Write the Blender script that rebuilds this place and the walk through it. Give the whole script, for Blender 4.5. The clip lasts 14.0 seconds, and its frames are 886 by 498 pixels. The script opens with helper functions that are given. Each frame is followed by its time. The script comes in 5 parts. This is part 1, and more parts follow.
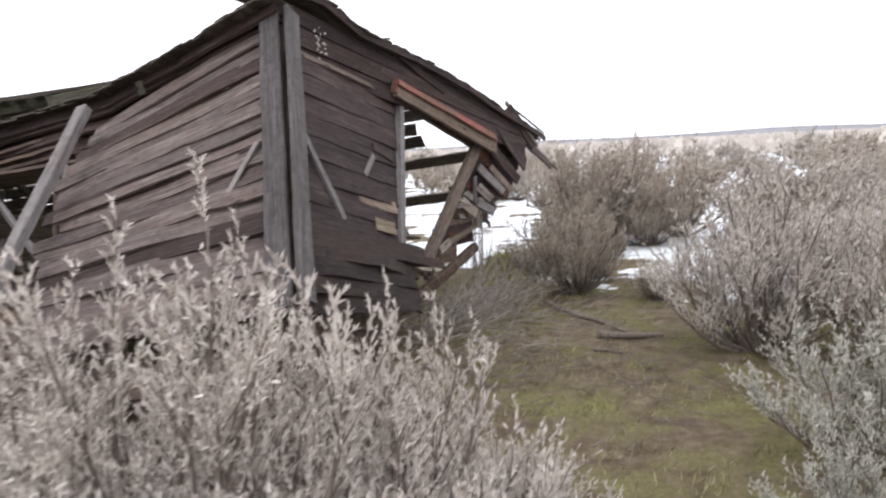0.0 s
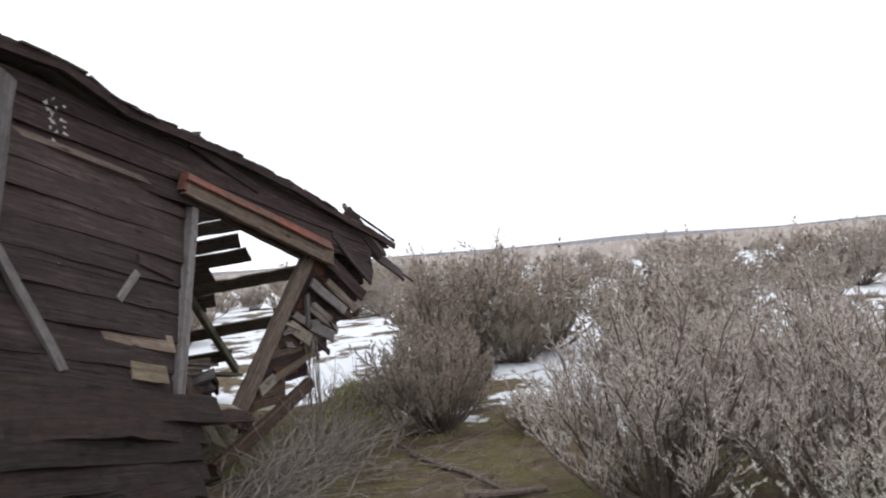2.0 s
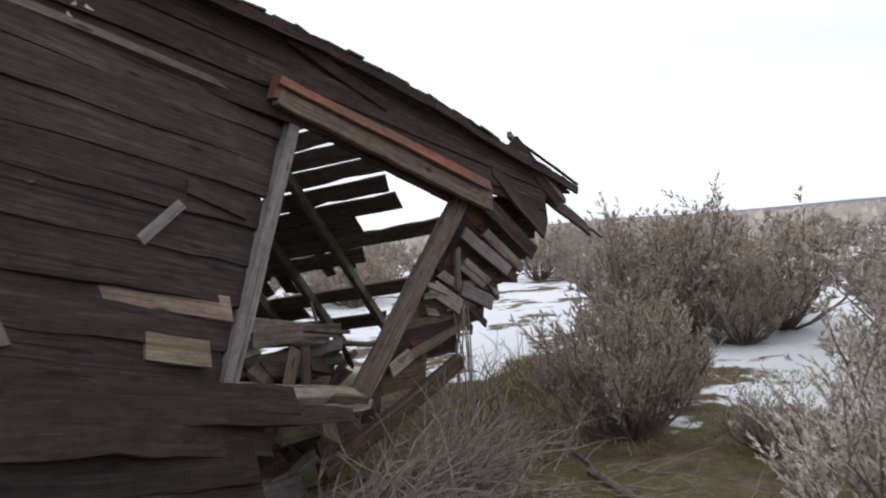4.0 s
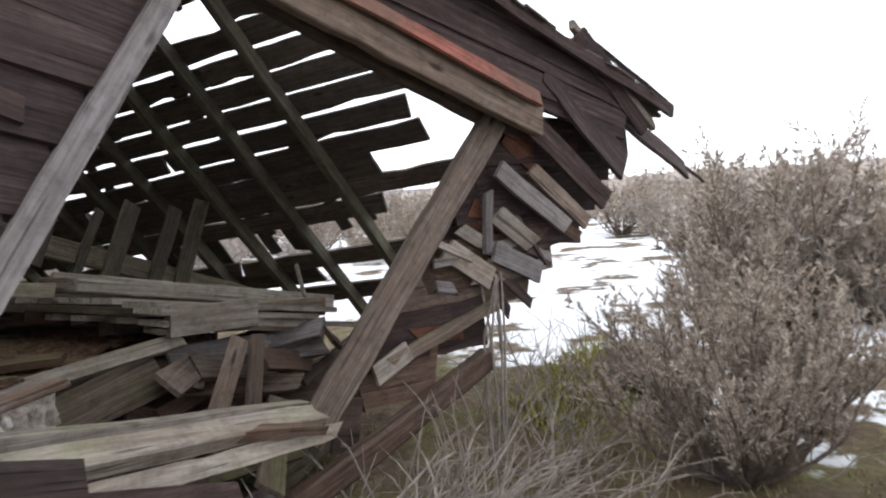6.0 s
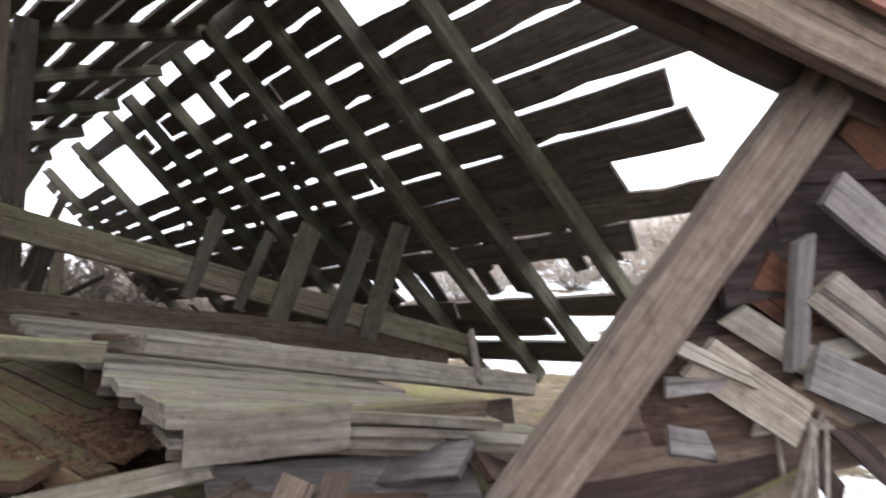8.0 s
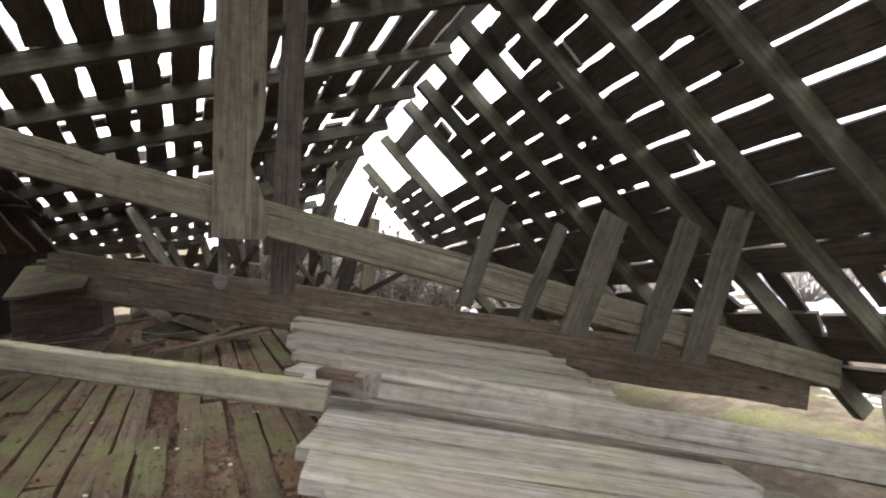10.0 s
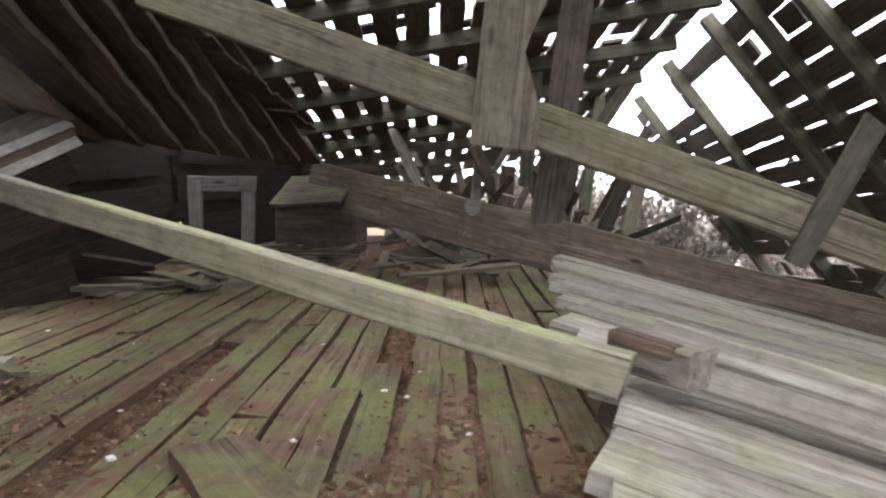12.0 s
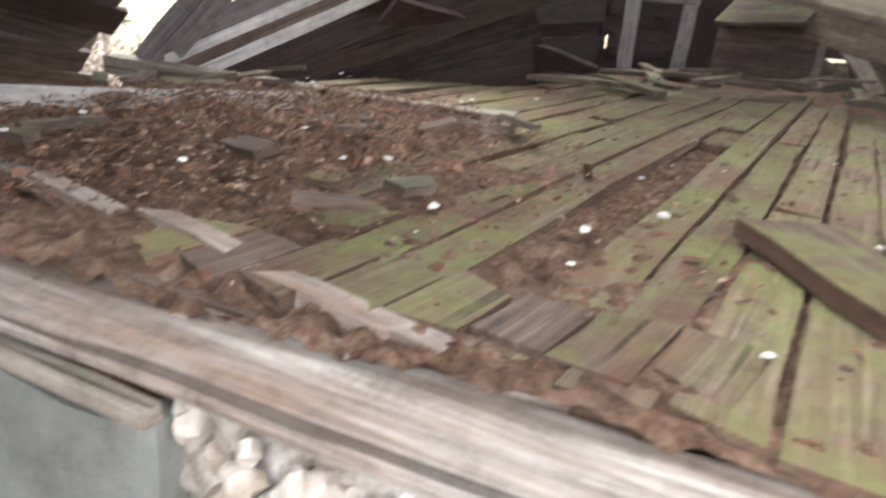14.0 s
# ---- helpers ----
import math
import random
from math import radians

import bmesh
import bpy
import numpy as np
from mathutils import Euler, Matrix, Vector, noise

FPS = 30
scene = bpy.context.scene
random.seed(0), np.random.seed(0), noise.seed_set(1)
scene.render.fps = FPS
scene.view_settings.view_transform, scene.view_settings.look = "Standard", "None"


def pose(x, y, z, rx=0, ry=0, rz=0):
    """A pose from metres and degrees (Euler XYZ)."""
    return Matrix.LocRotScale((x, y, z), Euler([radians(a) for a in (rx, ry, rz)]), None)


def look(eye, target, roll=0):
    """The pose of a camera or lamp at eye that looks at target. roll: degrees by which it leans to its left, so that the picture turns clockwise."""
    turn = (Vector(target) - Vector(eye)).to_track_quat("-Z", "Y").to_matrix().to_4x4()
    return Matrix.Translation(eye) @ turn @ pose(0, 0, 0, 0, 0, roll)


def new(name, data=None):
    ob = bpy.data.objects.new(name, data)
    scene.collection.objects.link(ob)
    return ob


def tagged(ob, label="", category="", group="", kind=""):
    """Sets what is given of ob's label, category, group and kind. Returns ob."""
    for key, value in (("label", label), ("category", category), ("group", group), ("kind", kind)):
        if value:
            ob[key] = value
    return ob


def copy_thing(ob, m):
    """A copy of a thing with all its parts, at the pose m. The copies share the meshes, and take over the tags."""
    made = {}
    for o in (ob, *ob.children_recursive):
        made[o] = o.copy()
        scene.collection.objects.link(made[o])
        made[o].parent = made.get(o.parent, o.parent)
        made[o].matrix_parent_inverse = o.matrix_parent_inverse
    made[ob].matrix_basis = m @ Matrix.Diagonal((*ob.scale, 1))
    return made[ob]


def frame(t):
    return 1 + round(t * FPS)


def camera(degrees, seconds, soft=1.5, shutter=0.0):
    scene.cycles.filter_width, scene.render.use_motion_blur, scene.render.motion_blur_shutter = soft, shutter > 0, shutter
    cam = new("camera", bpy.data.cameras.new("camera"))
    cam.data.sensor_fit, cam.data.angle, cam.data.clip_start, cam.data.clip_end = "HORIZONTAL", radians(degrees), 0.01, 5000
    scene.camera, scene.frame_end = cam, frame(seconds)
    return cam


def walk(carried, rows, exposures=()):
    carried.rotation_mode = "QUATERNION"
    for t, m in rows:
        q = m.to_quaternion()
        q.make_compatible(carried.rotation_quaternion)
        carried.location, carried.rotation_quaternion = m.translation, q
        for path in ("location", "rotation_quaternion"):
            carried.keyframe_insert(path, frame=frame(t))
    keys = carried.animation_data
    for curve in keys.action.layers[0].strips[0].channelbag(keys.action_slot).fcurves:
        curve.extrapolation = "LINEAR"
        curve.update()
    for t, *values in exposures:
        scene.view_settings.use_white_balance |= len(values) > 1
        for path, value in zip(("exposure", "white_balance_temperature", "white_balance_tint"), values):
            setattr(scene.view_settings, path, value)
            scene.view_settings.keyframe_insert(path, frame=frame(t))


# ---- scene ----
cam = camera(65.8, 14.0, soft=2.1, shutter=0.35)
PATH = [
    (0, (-0.196, 0.209, 1.429), (-0.133, 2.187, 1.142), -2.9),
    (0.5, (-0.107, 0.48, 1.429), (0.118, 2.456, 1.222), -1.4),
    (1, (0.015, 0.708, 1.428), (0.424, 2.657, 1.25), -3.0),
    (1.5, (0.179, 0.999, 1.374), (0.652, 2.942, 1.371), 1.2),
    (2, (0.206, 1.317, 1.364), (0.653, 3.266, 1.385), -4.9),
    (2.5, (0.294, 1.478, 1.366), (0.839, 3.402, 1.36), -4.7),
    (3, (0.46, 1.8, 1.309), (0.46, 3.8, 1.328), 0.7),
    (3.5, (0.513, 2.192, 1.26), (0.41, 4.184, 1.12), -2.8),
    (4, (0.505, 2.585, 1.246), (0.378, 4.581, 1.206), -4.2),
    (4.2, (0.508, 2.716, 1.246), (0.378, 4.707, 1.117), -4.7),
    (6.5, (0.66, 4.218, 1.163), (0.135, 6.139, 0.98), -2.7),
    (7, (0.623, 4.564, 1.174), (-0.11, 6.414, 0.974), -1.6),
    (7.5, (0.577, 4.885, 1.195), (-0.381, 6.635, 1.065), -1.8),
    (8, (0.506, 5.15, 1.21), (-0.632, 6.793, 1.144), -2.1),
    (8.5, (0.452, 5.359, 1.25), (-1.02, 6.713, 1.267), -2.2),
    (10.8, (-0.228, 5.736, 1.212), (-2.05, 6.559, 1.147), -2.2),
    (11, (-0.285, 5.748, 1.205), (-2.145, 6.483, 1.215), 0.1),
    (11.5, (-0.432, 5.773, 1.17), (-2.366, 6.267, 1.048), 0.3),
    (12, (-0.479, 5.762, 1.151), (-2.445, 6.071, 0.946), 0.9),
    (12.5, (-0.548, 5.691, 1.142), (-2.529, 5.83, 0.904), 1.9),
    (13, (-0.589, 5.629, 1.097), (-2.561, 5.586, 0.767), 3.2),
    (13.5, (-0.593, 5.536, 1.049), (-2.495, 5.178, 0.547), 6.6),
    (14, (-0.608, 5.432, 0.956), (-2.383, 4.807, 0.279), 5.6),
]
EXPOSURES = [(t, e, 6050, 10) for t, e in ((0, 0.25), (1.5, -0.15), (3, -0.72), (4, -0.62), (6.5, 0.42), (7.5, 0.88), (8.5, 1.0), (10.8, 1.62), (12, 1.8), (13, 2.3), (13.5, 2.6), (14, 2.55))]
walk(cam, [(t, look(eye, target, roll)) for t, eye, target, roll in PATH], EXPOSURES)

# ---- world, sun and exposure ----
world = bpy.data.worlds.new("overcast_sky")
scene.world = world
world.use_nodes = True
wn, wl = world.node_tree.nodes, world.node_tree.links
bg = wn["Background"]
sky = wn.new("ShaderNodeTexSky")
sky.sky_type, sky.sun_disc = "NISHITA", False
sky.sun_elevation, sky.sun_rotation = radians(58), radians(225)
sky_gain = wn.new("ShaderNodeMix")
sky_gain.data_type, sky_gain.blend_type = "RGBA", "MULTIPLY"
sky_gain.inputs[0].default_value = 1.0
sky_gain.inputs[7].default_value = (0.12, 0.12, 0.12, 1)
wl.new(sky.outputs[0], sky_gain.inputs[6])
tc = wn.new("ShaderNodeTexCoord")
mp = wn.new("ShaderNodeMapping")
mp.inputs["Scale"].default_value = (1.2, 1.2, 9.0)
cl = wn.new("ShaderNodeTexNoise")
cl.inputs["Scale"].default_value, cl.inputs["Detail"].default_value = 1.6, 5
cr = wn.new("ShaderNodeMapRange")
cr.inputs[1].default_value, cr.inputs[2].default_value = 0.25, 0.6
cr.inputs[3].default_value, cr.inputs[4].default_value = 0.8, 1.0
cloud = wn.new("ShaderNodeMix")
cloud.data_type = "RGBA"
cloud.inputs[7].default_value = (1.74, 1.71, 1.72, 1)
wl.new(tc.outputs["Generated"], mp.inputs["Vector"])
wl.new(mp.outputs[0], cl.inputs["Vector"])
wl.new(cl.outputs["Fac"], cr.inputs[0])
wl.new(cr.outputs[0], cloud.inputs[0])
wl.new(sky_gain.outputs[2], cloud.inputs[6])
wl.new(cloud.outputs[2], bg.inputs[0])
bg.inputs[1].default_value = 1.0
sun = new("sun", bpy.data.lights.new("sun", "SUN"))
sun.data.energy, sun.data.angle, sun.data.color = 1.0, radians(30), (1, 0.96, 0.9)
sun.matrix_world = look((0, 0, 20), (9, 9, 0))


# ---- materials ----
def ramp(nt, fac, stops):
    r = nt.nodes.new("ShaderNodeValToRGB")
    el = r.color_ramp.elements
    while len(el) < len(stops):
        el.new(0.5)
    for e, (p, c) in zip(el, stops):
        e.position, e.color = p, (*c, 1)
    nt.links.new(fac, r.inputs[0])
    return r.outputs[0]


def tex(nt, vec, scale, detail=4.0, rough=0.6, distort=0.0):
    n = nt.nodes.new("ShaderNodeTexNoise")
    n.inputs["Scale"].default_value, n.inputs["Detail"].default_value, n.inputs["Roughness"].default_value = scale, detail, rough
    n.inputs["Distortion"].default_value = distort
    nt.links.new(vec, n.inputs["Vector"])
    return n.outputs["Fac"]


def mathn(nt, op, a, b):
    n = nt.nodes.new("ShaderNodeMath")
    n.operation = op
    for i, v in enumerate((a, b)):
        if isinstance(v, (int, float)):
            n.inputs[i].default_value = v
        else:
            nt.links.new(v, n.inputs[i])
    return n.outputs[0]


def mix(nt, fac, a, b, mode="MIX"):
    n = nt.nodes.new("ShaderNodeMix")
    n.data_type, n.blend_type = "RGBA", mode
    for i, v in ((0, fac), (6, a), (7, b)):
        if isinstance(v, (int, float)):
            n.inputs[i].default_value = v
        elif isinstance(v, tuple):
            n.inputs[i].default_value = (*v, 1)
        else:
            nt.links.new(v, n.inputs[i])
    return n.outputs[2]


def wood(name, dark, mid, light, moss=0.0, moss_col=(0.17, 0.2, 0.045), stain=(0.05, 0.035, 0.03), stain_amt=0.5, rough=0.85, bump=0.6):
    """Old grey board: grain along the board's own x, weather stains, knots, moss on what faces up."""
    m = bpy.data.materials.new(name)
    m.use_nodes = True
    nt = m.node_tree
    b = nt.nodes["Principled BSDF"]
    tc = nt.nodes.new("ShaderNodeTexCoord")
    info = nt.nodes.new("ShaderNodeObjectInfo")
    off = nt.nodes.new("ShaderNodeVectorMath")
    off.operation = "MULTIPLY_ADD"
    comb = nt.nodes.new("ShaderNodeCombineXYZ")
    for i in range(3):
        nt.links.new(info.outputs["Random"], comb.inputs[i])
    off.inputs[1].default_value = (37.0, 23.0, 51.0)
    nt.links.new(comb.outputs[0], off.inputs[0])
    nt.links.new(tc.outputs["Object"], off.inputs[2])
    mp = nt.nodes.new("ShaderNodeMapping")
    mp.inputs["Scale"].default_value = (2.2, 46.0, 46.0)
    nt.links.new(off.outputs[0], mp.inputs["Vector"])
    grain = tex(nt, mp.outputs[0], 1.6, 6, 0.7, 0.7)
    mp2 = nt.nodes.new("ShaderNodeMapping")
    mp2.inputs["Scale"].default_value = (1.0, 5.0, 5.0)
    nt.links.new(off.outputs[0], mp2.inputs["Vector"])
    blotch = tex(nt, mp2.outputs[0], 2.2, 5, 0.65)
    col = ramp(nt, grain, [(0.28, dark), (0.5, mid), (0.72, light)])
    st = ramp(nt, blotch, [(0.38, (1, 1, 1)), (0.62, (0, 0, 0))])
    stf = mathn(nt, "MULTIPLY", st, stain_amt)
    col = mix(nt, stf, col, stain)
    vor = nt.nodes.new("ShaderNodeTexVoronoi")
    vor.inputs["Scale"].default_value = 1.0
    mp3 = nt.nodes.new("ShaderNodeMapping")
    mp3.inputs["Scale"].default_value = (2.6, 9.0, 9.0)
    nt.links.new(off.outputs[0], mp3.inputs["Vector"])
    nt.links.new(mp3.outputs[0], vor.inputs["Vector"])
    knot = ramp(nt, vor.outputs["Distance"], [(0.05, (1, 1, 1)), (0.11, (0, 0, 0))])
    col = mix(nt, mathn(nt, "MULTIPLY", knot, 0.8), col, tuple(c * 0.25 for c in dark))
    mp4 = nt.nodes.new("ShaderNodeMapping")
    mp4.inputs["Scale"].default_value = (1.5, 60.0, 60.0)
    nt.links.new(off.outputs[0], mp4.inputs["Vector"])
    crack = ramp(nt, tex(nt, mp4.outputs[0], 1.0, 3, 0.5, 0.4), [(0.64, (0, 0, 0)), (0.69, (1, 1, 1))])
    col = mix(nt, mathn(nt, "MULTIPLY", crack, 0.75), col, tuple(c * 0.4 for c in dark))
    dirt = ramp(nt, tex(nt, off.outputs[0], 19, 7, 0.78), [(0.3, (0.5, 0.47, 0.45)), (0.5, (0.98, 0.98, 0.98)), (0.7, (1.22, 1.2, 1.17))])
    col = mix(nt, 0.85, col, dirt, "MULTIPLY")
    tone = ramp(nt, info.outputs["Random"], [(0.0, (0.72, 0.7, 0.7)), (0.5, (1, 1, 1)), (1.0, (1.25, 1.22, 1.18))])
    col = mix(nt, 1.0, col, tone, "MULTIPLY")
    if moss:
        geo = nt.nodes.new("ShaderNodeNewGeometry")
        sep = nt.nodes.new("ShaderNodeSeparateXYZ")
        nt.links.new(geo.outputs["Normal"], sep.inputs[0])
        patch = tex(nt, geo.outputs["Position"], 4.2, 9, 0.8)
        up = mathn(nt, "MULTIPLY", sep.outputs["Z"], moss)
        f = mathn(nt, "MULTIPLY", up, ramp(nt, patch, [(0.44, (0, 0, 0)), (0.6, (1, 1, 1))]))
        fine = tex(nt, geo.outputs["Position"], 60, 4, 0.7)
        mcol = mix(nt, fine, tuple(c * 0.6 for c in moss_col), tuple(c * 1.7 for c in moss_col))
        n = nt.nodes.new("ShaderNodeClamp")
        nt.links.new(f, n.inputs[0])
        col = mix(nt, n.outputs[0], col, mcol)
    nt.links.new(col, b.inputs["Base Color"])
    b.inputs["Roughness"].default_value = rough
    b.inputs["Specular IOR Level"].default_value = 0.25
    bp = nt.nodes.new("ShaderNodeBump")
    bp.inputs["Strength"].default_value, bp.inputs["Distance"].default_value = bump, 0.004
    nt.links.new(mathn(nt, "SUBTRACT", grain, mathn(nt, "MULTIPLY", crack, 0.6)), bp.inputs["Height"])
    nt.links.new(bp.outputs[0], b.inputs["Normal"])
    return m


def rough_mat(name, stops, scale, detail=6, rough=0.9, bump=0.5, dist=0.01, island=False):
    """Earth, litter, bark or leaves: noise through a colour ramp, with fine relief."""
    m = bpy.data.materials.new(name)
    m.use_nodes = True
    nt = m.node_tree
    b = nt.nodes["Principled BSDF"]
    geo = nt.nodes.new("ShaderNodeNewGeometry")
    f = tex(nt, geo.outputs["Position"], scale, detail, 0.7)
    if island:
        f2 = mathn(nt, "MULTIPLY", geo.outputs["Random Per Island"], 0.55)
        f = mathn(nt, "ADD", mathn(nt, "MULTIPLY", f, 0.5), f2)
    nt.links.new(ramp(nt, f, stops), b.inputs["Base Color"])
    b.inputs["Roughness"].default_value = rough
    b.inputs["Specular IOR Level"].default_value = 0.2
    if bump:
        bp = nt.nodes.new("ShaderNodeBump")
        bp.inputs["Strength"].default_value, bp.inputs["Distance"].default_value = bump, dist
        nt.links.new(tex(nt, geo.outputs["Position"], scale * 6, 4, 0.7), bp.inputs["Height"])
        nt.links.new(bp.outputs[0], b.inputs["Normal"])
    return m


# Weathered boards, toned down in colour for the dimmer light on the gable.
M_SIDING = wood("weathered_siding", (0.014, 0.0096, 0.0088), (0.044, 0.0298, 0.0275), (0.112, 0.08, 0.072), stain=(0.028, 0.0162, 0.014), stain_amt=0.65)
# Damp wood on the lower gable, its colour darkened further to carry shade.
M_DAMP_SHADED = wood("damp_shaded_siding", (0.009, 0.0068, 0.0062), (0.023, 0.017, 0.0152), (0.055, 0.041, 0.036), stain=(0.034, 0.019, 0.0135), stain_amt=0.5)
# Lighter copy of the siding: the side wall's stronger light as colour.
M_SIDE2 = wood("lit_side_siding", (0.038, 0.03, 0.028), (0.105, 0.084, 0.077), (0.22, 0.183, 0.168), stain=(0.066, 0.042, 0.034), stain_amt=0.5)
M_CORNER = wood("grey_corner_board", (0.04, 0.036, 0.036), (0.084, 0.076, 0.075), (0.15, 0.137, 0.136), stain=(0.048, 0.038, 0.035), stain_amt=0.4)
M_GREY = wood("grey_board", (0.1, 0.09, 0.088), (0.17, 0.155, 0.15), (0.26, 0.24, 0.235), stain=(0.11, 0.08, 0.07), stain_amt=0.3)
M_POST = wood("bare_post_wood", (0.06, 0.046, 0.037), (0.15, 0.118, 0.095), (0.26, 0.215, 0.18), stain=(0.13, 0.085, 0.06), stain_amt=0.4)
M_ROOF = wood("dark_roof_board", (0.045, 0.037, 0.03), (0.1, 0.083, 0.068), (0.17, 0.14, 0.12), stain=(0.045, 0.033, 0.027), stain_amt=0.5)
M_RAFTER = wood("rafter_wood", (0.035, 0.032, 0.025), (0.085, 0.078, 0.06), (0.15, 0.138, 0.105), moss=0.5, stain_amt=0.3)
M_BEAM = wood("old_beam_wood", (0.09, 0.075, 0.055), (0.19, 0.165, 0.12), (0.3, 0.27, 0.2), moss=0.7, stain=(0.1, 0.07, 0.05), stain_amt=0.35)
M_PALE = wood("pale_silvered_wood", (0.13, 0.11, 0.095), (0.29, 0.26, 0.225), (0.46, 0.425, 0.37), moss=0.45, moss_col=(0.2, 0.21, 0.09), stain=(0.15, 0.11, 0.08), stain_amt=0.55, bump=0.9)
M_RIM = wood("stained_pale_wood", (0.09, 0.07, 0.055), (0.25, 0.225, 0.2), (0.42, 0.39, 0.355), stain=(0.17, 0.09, 0.05), stain_amt=0.75, bump=1.0)
M_CEMENT = rough_mat("grey_painted_panel", [(0.3, (0.17, 0.17, 0.152)), (0.7, (0.29, 0.288, 0.262))], 9, bump=0.3)
M_BAR = wood("mossy_bar_wood", (0.13, 0.115, 0.08), (0.25, 0.225, 0.165), (0.37, 0.34, 0.26), moss=0.8, moss_col=(0.27, 0.28, 0.12), stain=(0.17, 0.14, 0.1), stain_amt=0.4)
M_FLOOR = wood("mossy_floorboard", (0.045, 0.032, 0.022), (0.135, 0.1, 0.068), (0.27, 0.21, 0.145), moss=0.8, moss_col=(0.12, 0.128, 0.045), stain=(0.12, 0.062, 0.038), stain_amt=0.85, bump=1.0)
M_ROT = wood("rotted_brown_wood", (0.042, 0.028, 0.021), (0.1, 0.07, 0.052), (0.2, 0.15, 0.113), stain=(0.1, 0.054, 0.035), stain_amt=0.5)
M_JUNK = wood("debris_wood", (0.055, 0.042, 0.032), (0.14, 0.108, 0.083), (0.25, 0.205, 0.16), moss=0.4, stain_amt=0.5)
M_SHAKE = wood("mossy_shake", (0.035, 0.03, 0.025), (0.085, 0.07, 0.06), (0.16, 0.135, 0.115), moss=0.35, moss_col=(0.07, 0.1, 0.06))
M_RED = wood("flaking_red_paint", (0.13, 0.045, 0.033), (0.25, 0.085, 0.062), (0.33, 0.15, 0.11), stain=(0.12, 0.075, 0.055), stain_amt=0.85, bump=0.4)
M_WHITE = wood("chalky_white_paint", (0.42, 0.41, 0.39), (0.62, 0.6, 0.57), (0.78, 0.76, 0.72), stain=(0.3, 0.26, 0.21), stain_amt=0.5)
M_PANEL = wood("stained_ceiling_board", (0.06, 0.042, 0.034), (0.125, 0.092, 0.074), (0.2, 0.155, 0.125), stain=(0.045, 0.03, 0.025), stain_amt=0.7)
M_DIRT = rough_mat("floor_litter", [(0.3, (0.06, 0.034, 0.022)), (0.48, (0.19, 0.11, 0.068)), (0.62, (0.33, 0.21, 0.14)), (0.74, (0.5, 0.41, 0.32))], 34, bump=1.0, dist=0.02)
M_CHIP = rough_mat("white_plaster_chip", [(0.3, (0.46, 0.43, 0.38)), (0.7, (0.74, 0.71, 0.66))], 30, bump=0.3)
M_STONE = rough_mat("rubble_stone", [(0.3, (0.18, 0.14, 0.11)), (0.5, (0.4, 0.33, 0.26)), (0.7, (0.62, 0.57, 0.5))], 9, bump=0.6)
M_TWIG = rough_mat("grey_twig_bark", [(0.3, (0.13, 0.108, 0.092)), (0.7, (0.36, 0.315, 0.27))], 30, bump=0.3)
M_BARK = rough_mat("sage_bark", [(0.3, (0.09, 0.07, 0.06)), (0.7, (0.24, 0.195, 0.165))], 40, bump=0.4)
M_LEAF = rough_mat("sage_leaf", [(0.15, (0.41, 0.352, 0.312)), (0.4, (0.5, 0.437, 0.39)), (0.62, (0.55, 0.5, 0.445)), (0.85, (0.63, 0.57, 0.52))], 4, bump=0, island=True)
M_LEAF2 = rough_mat("brown_sage_leaf", [(0.15, (0.21, 0.16, 0.13)), (0.45, (0.36, 0.29, 0.24)), (0.65, (0.43, 0.39, 0.315)), (0.85, (0.54, 0.475, 0.41))], 4, bump=0, island=True)
M_LEAF3 = rough_mat("green_sage_leaf", [(0.15, (0.23, 0.205, 0.175)), (0.4, (0.38, 0.355, 0.305)), (0.7, (0.49, 0.475, 0.41)), (0.9, (0.58, 0.55, 0.49))], 4, bump=0, island=True)

M_LEAF4 = rough_mat("taupe_sage_leaf", [(0.15, (0.26, 0.22, 0.188)), (0.4, (0.36, 0.312, 0.272)), (0.62, (0.42, 0.372, 0.325)), (0.85, (0.5, 0.445, 0.395))], 4, bump=0, island=True)


